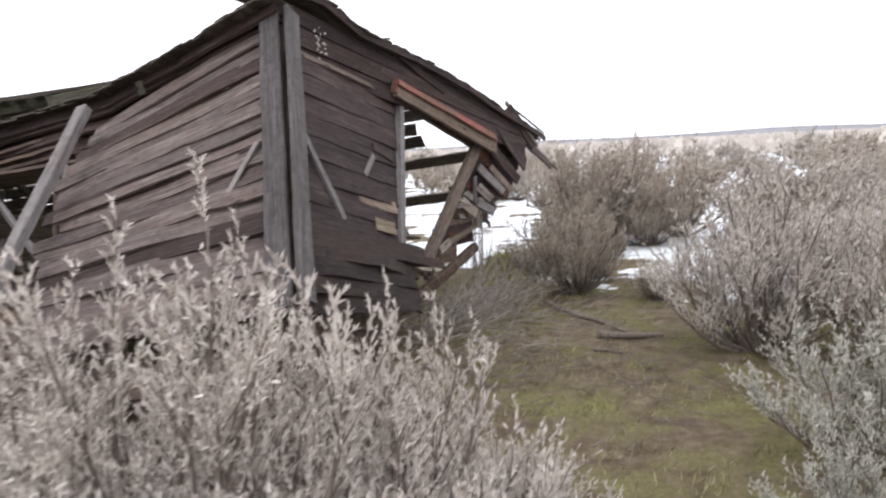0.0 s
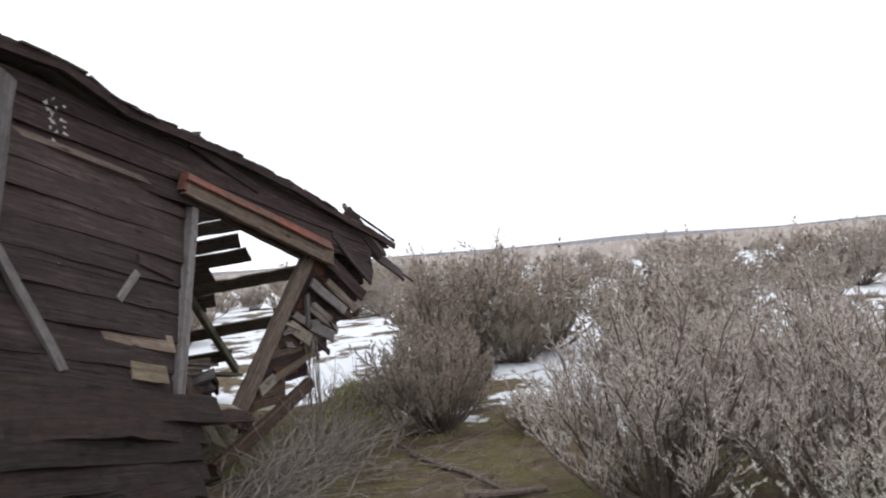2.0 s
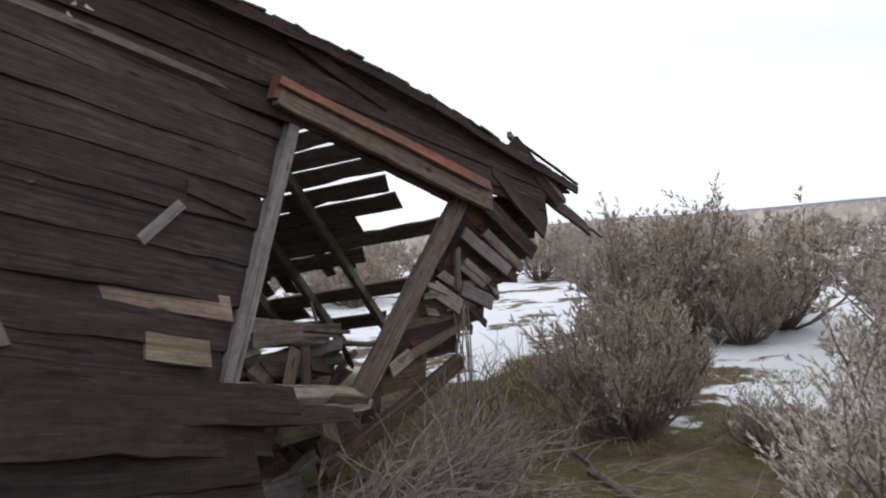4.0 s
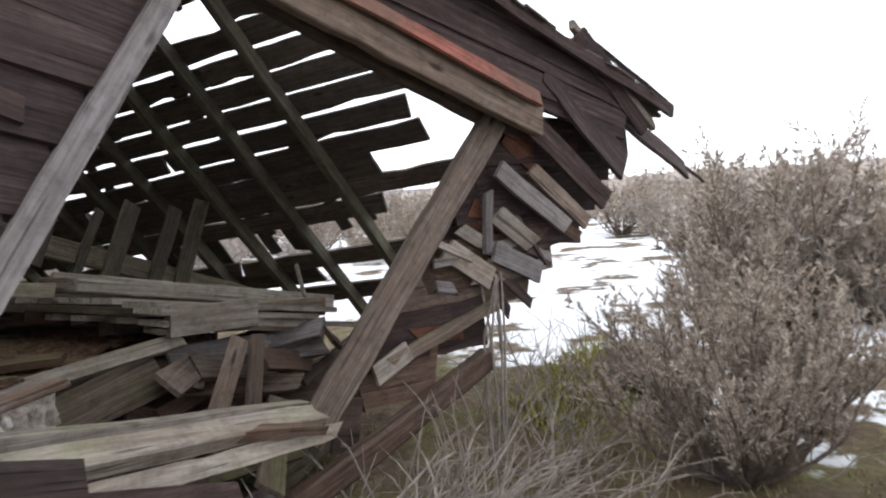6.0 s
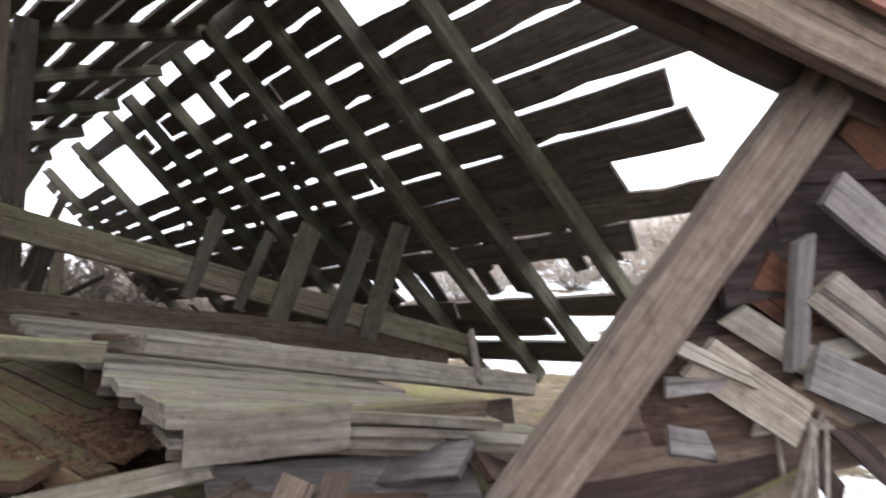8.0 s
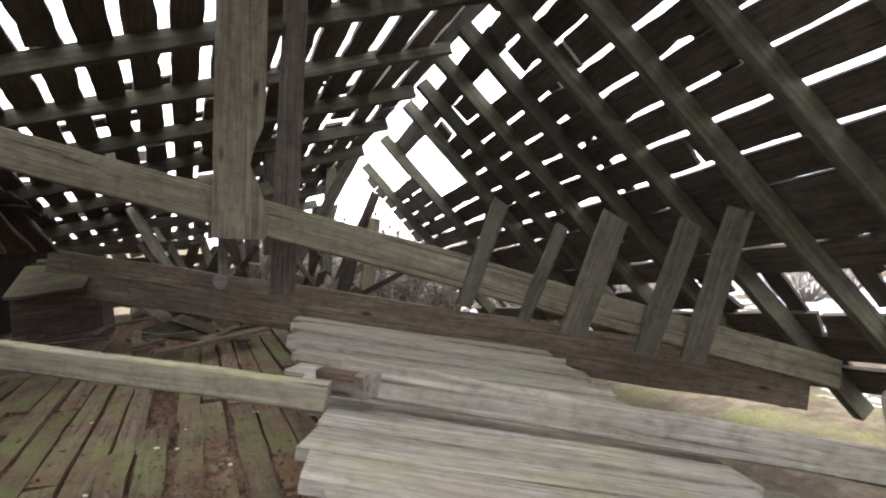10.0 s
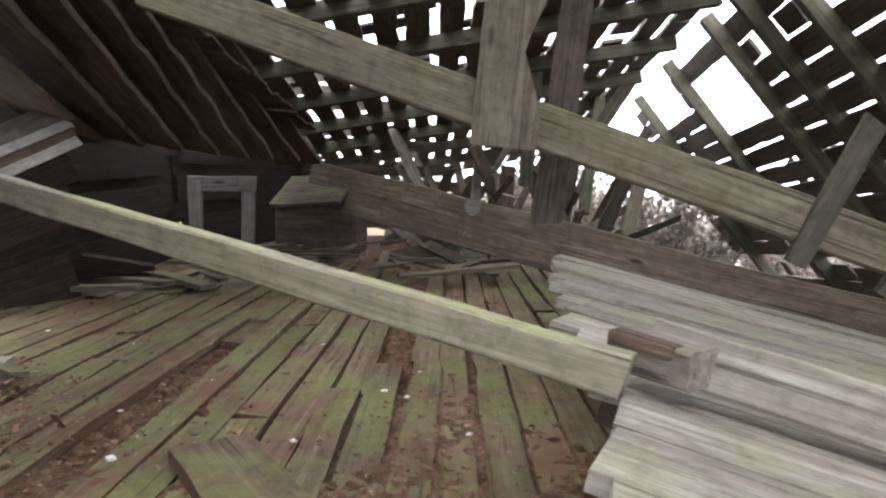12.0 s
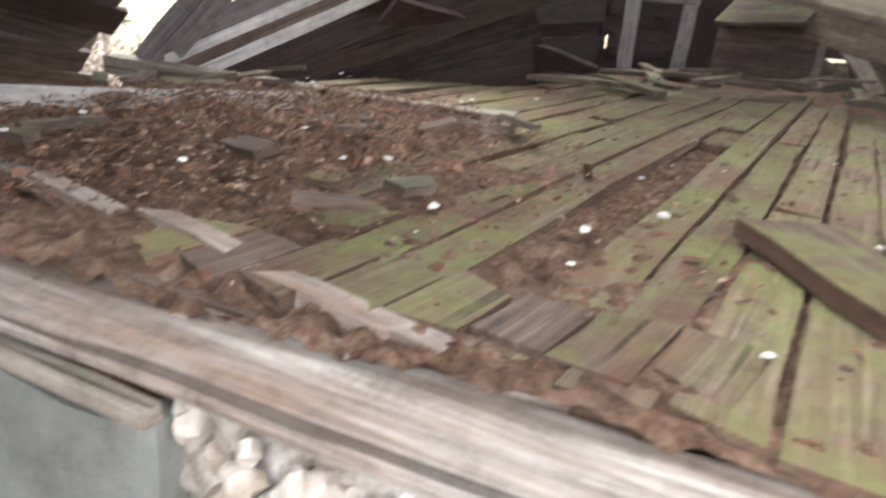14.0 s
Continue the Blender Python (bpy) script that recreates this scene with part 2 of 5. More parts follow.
def ground_material():
    m = bpy.data.materials.new("mossy_snowy_ground")
    m.use_nodes = True
    nt = m.node_tree
    b = nt.nodes["Principled BSDF"]
    geo = nt.nodes.new("ShaderNodeNewGeometry")
    pos = geo.outputs["Position"]
    soil = ramp(nt, tex(nt, pos, 7, 8, 0.75), [(0.3, (0.055, 0.039, 0.025)), (0.52, (0.14, 0.105, 0.07)), (0.7, (0.25, 0.2, 0.14))])
    moss = ramp(nt, tex(nt, pos, 45, 5, 0.7), [(0.3, (0.085, 0.075, 0.03)), (0.6, (0.19, 0.175, 0.07)), (0.8, (0.3, 0.26, 0.15))])
    mf = ramp(nt, tex(nt, pos, 1.5, 8, 0.72), [(0.46, (0, 0, 0)), (0.6, (1, 1, 1))])
    near = mix(nt, mf, soil, moss)
    snow_n = tex(nt, pos, 0.75, 6, 0.66)
    sep = nt.nodes.new("ShaderNodeSeparateXYZ")
    nt.links.new(pos, sep.inputs[0])
    reach = nt.nodes.new("ShaderNodeMapRange")
    reach.inputs[1].default_value, reach.inputs[2].default_value = 7.6, 10.5
    reach.inputs[3].default_value, reach.inputs[4].default_value = 0.0, 0.15
    east = mathn(nt, "ADD", sep.outputs["Y"], mathn(nt, "MULTIPLY", sep.outputs["X"], 1.1))
    north = mathn(nt, "ADD", mathn(nt, "MULTIPLY", sep.outputs["Y"], 1.3), mathn(nt, "SUBTRACT", mathn(nt, "MULTIPLY", sep.outputs["X"], 0.2), 3.6))
    nt.links.new(mathn(nt, "MAXIMUM", east, north), reach.inputs[0])
    sn = ramp(nt, mathn(nt, "ADD", snow_n, reach.outputs[0]), [(0.585, (0, 0, 0)), (0.62, (1, 1, 1))])
    far_gate = nt.nodes.new("ShaderNodeMapRange")
    far_gate.inputs[1].default_value, far_gate.inputs[2].default_value = 0.02, 0.06
    nt.links.new(reach.outputs[0], far_gate.inputs[0])
    snf = mathn(nt, "MULTIPLY", sn, far_gate.outputs[0])
    col = mix(nt, snf, near, (0.82, 0.84, 0.87))
    nt.links.new(col, b.inputs["Base Color"])
    b.inputs["Roughness"].default_value = 0.9
    b.inputs["Specular IOR Level"].default_value = 0.15
    bp = nt.nodes.new("ShaderNodeBump")
    bp.inputs["Strength"].default_value, bp.inputs["Distance"].default_value = 0.8, 0.03
    nt.links.new(tex(nt, pos, 28, 6, 0.75), bp.inputs["Height"])
    nt.links.new(bp.outputs[0], b.inputs["Normal"])
    return m


M_GROUND = ground_material()


# ---- builders ----
def link_mesh(name, verts, faces, material, parent=None, label="", matrix=None):
    me = bpy.data.meshes.new(name)
    me.from_pydata(verts, [], faces)
    me.materials.append(material)
    ob = new(name, me)
    if matrix is not None:
        ob.matrix_basis = matrix
    if parent is not None:
        ob.parent = parent
    if label:
        ob["label"] = label
    return ob


def thing(name, label, category, at=(0, 0, 0), group="", kind=""):
    ob = new(name)
    ob.empty_display_size = 0.1
    return tagged(ob, label, category, group, kind)


rng = random.Random(7)


def plank(name, p0, p1, width, thick, face, material, parent=None, w1=None, tilt=0.0, warp=0.006, rag=0.012, label="", sag=0.0, chamfer=0.0):
    """A board from p0 to p1 whose broad face looks along face: uneven edges, ragged ends, slight warp."""
    p0, p1, face = Vector(p0), Vector(p1), Vector(face)
    d = p1 - p0
    L = d.length
    warp *= min(1.0, L / 0.7) ** 2
    d.normalize()
    side = face.cross(d).normalized()
    up = d.cross(side).normalized()
    rot = Matrix((d, side, up)).transposed().to_4x4()
    m = Matrix.Translation((p0 + p1) / 2) @ rot @ Matrix.Rotation(radians(tilt), 4, "X")
    w1 = width if w1 is None else w1
    n = max(2, min(14, int(L / 0.1)))
    ph, ph2 = rng.uniform(0, 6), rng.uniform(0, 6)
    verts, faces = [], []
    c = chamfer
    for i in range(n + 1):
        f = i / n
        w = (width + (w1 - width) * f) / 2
        wl_, wr_ = (w * (1 + rng.uniform(-0.06, 0.06)) - (rng.uniform(0.0, 0.22) * w if rag > 0.012 and rng.random() < 0.12 else 0.0) for _ in range(2))
        z = warp * (math.sin(ph + f * 4.2) + 0.4 * math.sin(ph2 + f * 9)) - sag * 4 * f * (1 - f)
        x = (f - 0.5) * L
        t = thick / 2
        ex = [rng.uniform(-rag, rag) if i in (0, n) else 0 for _ in range(2)]
        if c:
            ring = [(-wl_ + c, -t, 0), (-wl_, -t + c, 0), (-wl_, t - c, 0), (-wl_ + c, t, 0), (wr_ - c, t, 1), (wr_, t - c, 1), (wr_, -t + c, 1), (wr_ - c, -t, 1)]
        else:
            ring = [(-wl_, -t, 0), (-wl_, t, 0), (wr_, t, 1), (wr_, -t, 1)]
        verts += [(x + ex[k], y, z + zz) for y, zz, k in ring]
    q = 8 if c else 4
    for i in range(n):
        for k in range(q):
            a, b = i * q + k, i * q + (k + 1) % q
            faces.append((a, b, b + q, a + q))
    faces.append(tuple(range(q))[::-1])
    faces.append(tuple(range(n * q, n * q + q)))
    return link_mesh(name, verts, faces, material, parent, label, m)


def lerp(a, b, f):
    return Vector(a) * (1 - f) + Vector(b) * f


def lump(name, at, r, material, parent=None, seed=0, flat=1.0, sub=2, label=""):
    bm = bmesh.new()
    bmesh.ops.create_icosphere(bm, subdivisions=sub, radius=1)
    for v in bm.verts:
        k = 1 + 0.45 * noise.noise(v.co * 1.3 + Vector((seed * 7.3, 0, 0)))
        v.co = Vector((v.co.x * r * k, v.co.y * r * k * 0.8, v.co.z * r * k * flat))
    me = bpy.data.meshes.new(name)
    bm.to_mesh(me)
    bm.free()
    me.materials.append(material)
    ob = new(name, me)
    ob.matrix_basis = pose(*at, 0, 0, seed * 47)
    if parent is not None:
        ob.parent = parent
    if label:
        ob["label"] = label
    return ob


# ---- ground ----
def ground_height(x, y):
    h = 0.05 * noise.noise(Vector((x * 0.7, y * 0.7, 0))) + 0.02 * noise.noise(Vector((x * 2.7, y * 2.7, 3)))
    far = max(0.0, math.hypot(x, y - 4) - 12)
    h += 0.25 * noise.noise(Vector((x * 0.06, y * 0.06, 9))) * min(1, far / 20)
    hx, hy = x + 2.9, y - 6.0
    a, b = hx * 0.95 - hy * 0.3, hx * 0.3 + hy * 0.95
    d = max(abs(a) - 2.9, abs(b) - 1.9, 0)
    return h + 0.05 * max(0, 1 - d / 0.7) ** 2 * (3 - 2 * max(0, 1 - d / 0.7))


def ground():
    def axis(lo, hi, fine_lo, fine_hi, step):
        out = list(np.arange(fine_lo, fine_hi, step))
        g, p = step, fine_hi
        while p < hi:
            out.append(p)
            g *= 1.22
            p += g
        out.append(hi)
        g, p = step, fine_lo - step
        while p > lo:
            out.insert(0, p)
            g *= 1.22
            p -= g
        out.insert(0, lo)
        return out
    xs, ys = axis(-900, 900, -6, 6, 0.12), axis(-300, 1500, -1, 12, 0.12)
    verts = [(x, y, ground_height(x, y)) for y in ys for x in xs]
    w = len(xs)
    faces = [(j * w + i, j * w + i + 1, (j + 1) * w + i + 1, (j + 1) * w + i) for j in range(len(ys) - 1) for i in range(w - 1)]
    ob = link_mesh("ground", verts, faces, M_GROUND)
    for p in ob.data.polygons:
        p.use_smooth = True
    tagged(ob, "brown earth with moss and patches of old snow", "ground", kind="structure")


ground()


# ---- gable wall, leaning back over its foot ----
WN = Vector((0.879, -0.345, 0.3285)).normalized()
GN0 = Vector((0.817, -0.577, 0)).normalized()
gable = thing("wall_gable", "leaning wall of weathered brown lap boards with a broken opening", "wall", kind="structure")
for i in range(8):
    f0, f1 = i / 8, (i + 1) / 8
    a = (lerp((-0.90, 4.42, 2.06), (-0.80, 3.70, 1.10), f0) + lerp((-0.90, 4.42, 2.06), (-0.80, 3.70, 1.10), f1)) / 2
    b = (lerp((-0.33, 5.62, 1.83), (-0.35, 4.60, 0.80), f0) + lerp((-0.33, 5.62, 1.83), (-0.35, 4.60, 0.80), f1)) / 2
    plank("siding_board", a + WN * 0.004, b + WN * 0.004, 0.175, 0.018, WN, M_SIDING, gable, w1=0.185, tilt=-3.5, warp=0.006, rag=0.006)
# Lower gable boards: damp, with blocked skylight also put into the colour.
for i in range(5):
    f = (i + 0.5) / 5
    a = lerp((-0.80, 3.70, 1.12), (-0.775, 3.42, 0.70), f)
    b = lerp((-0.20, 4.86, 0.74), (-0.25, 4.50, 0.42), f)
    plank("siding_board", a, b, 0.135, 0.02, WN, M_DAMP_SHADED, gable, tilt=-3.5, warp=0.02, rag=0.05, sag=-0.03)
for k in range(3):
    plank("foundation_board", (-0.98, 3.62, 0.56 - 0.16 * k), (-0.46, 4.72, 0.36 - 0.12 * k), 0.17, 0.03, WN, M_PANEL, gable, warp=0.01, rag=0.04)
plank("split_board", (-0.42, 4.50, 0.78), (-0.06, 5.10, 0.60), 0.10, 0.02, WN, M_SIDING, gable, w1=0.05, tilt=8, warp=0.02, rag=0.03)
plank("siding_board", (-0.72, 4.20, 1.24), (-0.38, 4.79, 1.045), 0.09, 0.02, WN, M_POST, gable, tilt=-3, warp=0.006).location += WN * 0.03
plank("patch_board", (-0.50, 4.46, 0.985), (-0.385, 4.63, 0.92), 0.085, 0.014, WN, M_JUNK, gable, label="small lighter patch board").location += WN * 0.036
plank("nailed_cleat", (-0.505, 4.83, 1.47), (-0.385, 5.04, 1.375), 0.06, 0.016, WN, M_SIDING, gable).location += WN * 0.02
plank("nailed_cleat", (-0.545, 4.57, 1.285), (-0.495, 4.775, 1.405), 0.035, 0.014, WN, M_GREY, gable).location += WN * 0.02
plank("brace_strip", (-0.835, 4.06, 1.57), (-0.645, 4.09, 1.06), 0.045, 0.02, WN, M_GREY, gable).location += WN * 0.022
plank("drip_strip", (-0.90, 4.43, 2.045), (-0.335, 5.60, 1.82), 0.035, 0.03, WN, M_POST, gable).location += WN * 0.016
plank("jamb_strip", (-0.325, 5.62, 1.84), (-0.345, 4.60, 0.77), 0.055, 0.05, WN, M_GREY, gable, label="grey jamb strip of the opening").location += WN * 0.02
for p, r in (((-0.70, 4.335, 1.462), 0.02), ((-0.40, 4.83, 1.66), 0.009), ((-0.60, 4.60, 1.70), 0.012), ((-0.55, 4.34, 0.98), 0.016)):
    lump("knot_hole", Vector(p) + WN * 0.014, r, M_PANEL, gable, seed=int(r * 1000), flat=0.35, sub=1)

for k in range(16):
    p = Vector((-0.80, 4.76, 2.13)) + Vector((0.577, 0.817, -0.25)) * rng.gauss(0, 0.035) + Vector((0, 0, rng.gauss(0, 0.05)))
    q = p + (Vector((0.577, 0.817, -0.25)) * rng.uniform(-0.3, 1) + Vector((0, 0, -rng.uniform(0.0, 1.2)))) * rng.uniform(0.008, 0.03)
    plank("white_splash", p, q, rng.uniform(0.008, 0.026), 0.003, GN0, M_WHITE, gable, w1=0.003, rag=0.006).location += GN0 * 0.04

CE = [Vector((-0.985, 4.55, 2.29)), Vector((-0.815, 3.36, 0.745))]
SN = Vector((0.02, -0.785, 0.62))
corner = thing("corner_trim", "two grey weathered boards boxed round the house corner", "trim", kind="structure")
plank("corner_board", CE[0] + Vector((-0.035, -0.01, -0.03)), CE[1] + Vector((-0.035, -0.03, -0.02)), 0.125, 0.028, (-0.33, -0.75, 0.57), M_CORNER, corner, chamfer=0.004, rag=0.006).location += Vector((-0.33, -0.75, 0.57)) * 0.035
plank("corner_board", CE[0] + Vector((0.03, 0.035, 0.0)), CE[1] + Vector((0.03, 0.045, 0.0)), 0.12, 0.028, WN, M_CORNER, corner, chamfer=0.004, rag=0.006).location += WN * 0.05

plank("corner_stud", CE[0] + Vector((0.0, 0.06, -0.05)), CE[1] + Vector((0.0, 0.08, -0.02)), 0.10, 0.07, WN, M_PANEL, corner)

# ---- side wall: fanned lap boards with a collapsed end ----
side = thing("wall_side", "sagging side wall of weathered brown lap boards", "wall", kind="structure")
S0, S1 = (Vector((-1.00, 4.55, 2.24)), Vector((-0.83, 3.33, 0.73))), (Vector((-2.20, 4.62, 1.66)), Vector((-2.24, 3.46, 0.52)))
SNW = ((S1[0] - S0[0]).cross(S0[1] - S0[0])).normalized()
if SNW.y > 0:
    SNW = -SNW
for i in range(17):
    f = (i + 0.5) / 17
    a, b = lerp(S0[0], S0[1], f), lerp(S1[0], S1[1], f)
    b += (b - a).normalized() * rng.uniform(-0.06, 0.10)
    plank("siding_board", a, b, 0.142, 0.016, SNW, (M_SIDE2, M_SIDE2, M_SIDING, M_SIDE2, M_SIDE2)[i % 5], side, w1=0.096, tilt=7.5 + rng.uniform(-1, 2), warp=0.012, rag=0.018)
plank("bowed_board", lerp(S0[0], S0[1], 0.44), lerp(S1[0], S1[1], 0.46), 0.07, 0.012, SNW, M_SIDE2, side, tilt=10, warp=0.008).location += SNW * 0.016
for k in range(3):
    o = SNW * (0.03 - 0.006 * k)
    plank("frieze_board", (-0.97, 4.56, 2.26 - 0.07 * k), (-2.12, 4.78, 1.79 - 0.078 * k), 0.12, 0.022, SNW, M_SIDING, side, tilt=2, warp=0.008).location += o
    plank("frieze_board", (-2.10, 4.775, 1.79 - 0.078 * k), (-3.35, 5.12, 1.56 - 0.085 * k), 0.12, 0.022, SNW, M_SIDING, side, tilt=2, warp=0.008).location += o
plank("brace_strip", (-1.03, 3.98, 1.50), (-1.22, 3.82, 1.17), 0.03, 0.014, SNW, M_GREY, side).location += SNW * 0.03
plank("skirt_board", (-0.95, 3.2, 0.50), (-2.3, 3.5, 0.40), 0.16, 0.03, SNW, M_PANEL, side, warp=0.02).location -= SNW * 0.1
for k in range(4):
    plank("foundation_board", (-0.8, 3.45 + 0.02 * k, 0.42 - 0.13 * k), (-3.0, 4.05, 0.36 - 0.13 * k), 0.15, 0.03, (-0.35, -0.93, 0), M_PANEL, side, warp=0.01)
lean = thing("leaning_post", "grey squared post leaning across the collapsed wall end", "post")
plank("post", (-2.12, 4.50, 1.72), (-2.34, 3.42, 0.50), 0.075, 0.06, SNW, M_GREY, lean, chamfer=0.006).location += SNW * 0.09
for k, (a, b) in enumerate((((-2.75, 4.40, 0.92), (-3.6, 4.95, 0.7)), ((-2.7, 4.35, 0.98), (-3.6, 4.75, 0.62)), ((-2.7, 4.2, 0.72), (-3.7, 4.6, 0.45)))):
    t = thing("fallen_siding_board", "dark siding board hanging loose at the collapsed end", "board", group="fallen siding")
    plank("board", a, b, 0.15, 0.02, SNW, M_SIDING, t, tilt=rng.uniform(-12, 12), warp=0.02, rag=0.04)
t = thing("fallen_board", "pale fallen board lying in the brush by the wall", "board")
plank("board", (-1.5, 3.5, 0.30), (-2.7, 3.75, 0.34), 0.09, 0.02, (0, -0.4, 0.9), M_PALE, t)

# ---- gable band under the rake, red board, rake shingles ----
GN = Vector((0.817, -0.577, 0)).normalized()
band = thing("gable_band", "row of dark weathered boards under the sagging roof edge", "wall", kind="structure")
for k in range(5):
    f = k / 4
    a = lerp((-0.955, 4.60, 2.05), (-0.99, 4.56, 2.34), f)
    b = lerp((0.90, 7.22, 1.40), (0.93, 7.28, 1.575), f)
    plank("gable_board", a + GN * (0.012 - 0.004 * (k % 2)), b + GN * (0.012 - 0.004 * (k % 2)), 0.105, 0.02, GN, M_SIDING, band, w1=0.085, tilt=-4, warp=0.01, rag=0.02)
plank("loose_strip", (-0.32, 5.52, 2.15), (0.03, 6.02, 1.91), 0.055, 0.02, GN, M_SIDING, band, tilt=6).location += GN * 0.04
red = thing("red_painted_board", "split board with flaking red paint over the opening", "board")
plank("board", (-0.36, 5.44, 1.90), (0.50, 6.69, 1.43), 0.125, 0.045, GN, M_POST, red, w1=0.12, warp=0.006, rag=0.015, chamfer=0.004, label="bare brown split board").location += GN * 0.05
plank("painted_face", (-0.35, 5.44, 1.935), (0.50, 6.685, 1.505), 0.05, 0.012, GN + Vector((0, 0, 0.5)), M_RED, red, w1=0.075, warp=0.004, rag=0.03, label="flaking red paint face").location += GN * 0.078
plank("end_grain", (-0.375, 5.43, 1.915), (-0.345, 5.48, 1.895), 0.10, 0.05, GN, M_RED, red, rag=0.002).location += GN * 0.055
plank("inner_beam", (-0.36, 5.50, 1.90), (0.46, 6.75, 1.42), 0.10, 0.06, GN, M_PANEL, red, chamfer=0.004).location -= GN * 0.03

RAKE = [Vector(p) for p in ((-1.0, 4.52, 2.46), (-0.78, 4.83, 2.42), (-0.58, 5.12, 2.265), (-0.19, 5.68, 2.14), (0.23, 6.27, 1.965), (0.60, 6.79, 1.77), (1.12, 7.5, 1.51))]


def along(poly, f):
    f *= len(poly) - 1
    i = min(int(f), len(poly) - 2)
    return lerp(poly[i], poly[i + 1], f - i)


rake = thing("roof_edge", "worn wooden shakes along the sagging roof edge", "roof", kind="structure")
for i in range(len(RAKE) - 1):
    plank("sheathing_board", RAKE[i] + GN * 0.06 + Vector((0, 0, -0.02)), RAKE[i + 1] + GN * 0.06 + Vector((0, 0, -0.02)), 0.05, 0.02, GN, M_SIDING, rake, rag=0.0)
    for k in range(3):
        o = -GN * (0.06 + 0.15 * k) + Vector((0, 0, -0.015))
        plank("sheathing_board", RAKE[i] + o, RAKE[i + 1] + o, 0.14, 0.02, (0.3, 0.1, 0.95), M_ROOF, rake, rag=0.01)
for i in range(44):
    f = (i + 0.5) / 44
    p, q = along(RAKE, f), along(RAKE, min(1, f + 0.03))
    dirn = (q - along(RAKE, f - 0.02)).normalized()
    up = dirn.cross(GN).normalized()
    if up.z < 0:
        up = -up
    c = p + up * (0.002 + 0.005 * (i % 3))
    plank("shake", c + GN * rng.uniform(0.055, 0.085), c - GN * 0.36 - up * 0.03, rng.uniform(0.09, 0.16), 0.010, up, M_SHAKE, rake, warp=0.003, rag=0.015, tilt=rng.uniform(-3, 3))
EAVE = [Vector((-0.98, 4.47, 2.36)), Vector((-1.6, 4.61, 2.085)), Vector((-2.15, 4.75, 1.865)), Vector((-2.95, 4.95, 1.71)), Vector((-4.4, 5.35, 1.42))]
for i in range(4):
    plank("eave_board", EAVE[i] + Vector((0, 0, -0.04)), EAVE[i + 1] + Vector((0, 0, -0.04)), 0.08, 0.025, SNW, M_SIDING, rake, rag=0.01)
for i in range(48):
    f = (i + 0.5) / 48
    p = along(EAVE, f)
    run = (along(EAVE, min(1, f + 0.03)) - along(EAVE, f - 0.02)).normalized()
    back = Vector((0.28, 0.95, -0.10))
    nrm = run.cross(back).normalized()
    if nrm.z < 0:
        nrm = -nrm
    c = p + nrm * (0.004 + 0.006 * (i % 3))
    plank("shake", c - back * rng.uniform(0.07, 0.11), c + back * 0.32, rng.uniform(0.09, 0.15), 0.01, nrm, M_SHAKE, rake, warp=0.003, rag=0.015, tilt=rng.uniform(-3, 3))

tip = thing("broken_eave_board", "broken dark board sticking out at the eave tip", "board", group="eave boards")
plank("board", (0.78, 7.12, 1.80), (1.23, 7.80, 1.555), 0.12, 0.02, (0.5, -0.3, 0.8), M_SIDING, tip, w1=0.05, rag=0.04)
tip = thing("broken_eave_board", "splintered board hanging out below the eave", "board", group="eave boards")
plank("board", (0.90, 7.30, 1.50), (1.30, 7.95, 1.20), 0.14, 0.02, (0.6, -0.55, 0.5), M_SIDING, tip, rag=0.04)
plank("splinter", (1.2, 7.8, 1.30), (1.45, 8.27, 1.13), 0.025, 0.015, (0.6, -0.55, 0.5), M_SIDING, tip, w1=0.012)

# ---- leaning post and torn wall right of the opening ----
PN = Vector((0.743, -0.666, 0.067)).normalized()
post = thing("leaning_door_post", "leaning bare timber post beside the opening", "post")
plank("post", (0.342, 6.632, 1.44), (-0.238, 5.893, 0.42), 0.105, 0.065, PN, M_POST, post, warp=0.004, chamfer=0.008).location += PN * 0.035
torn = thing("wall_torn", "torn dark wall remnant of broken boards", "wall", kind="structure")
EDGE = [Vector((0.98, 7.36, 1.45)), Vector((0.85, 7.18, 1.24)), Vector((0.68, 6.97, 0.99)), Vector((0.49, 6.74, 0.83)), Vector((0.20, 6.38, 0.56)), Vector((-0.16, 5.96, 0.33))]
for i in range(9):
    f = (i + 0.5) / 9
    a, b = lerp((0.38, 6.68, 1.42), (-0.20, 5.93, 0.36), f), along(EDGE, f)
    plank("torn_board", a - PN * 0.035, b - PN * 0.035, 0.19, 0.02, PN, (M_SIDING, M_ROT, M_PANEL)[i % 3] if i > 3 else M_SIDING, torn, tilt=rng.uniform(-6, 6), warp=0.015, rag=0.05)
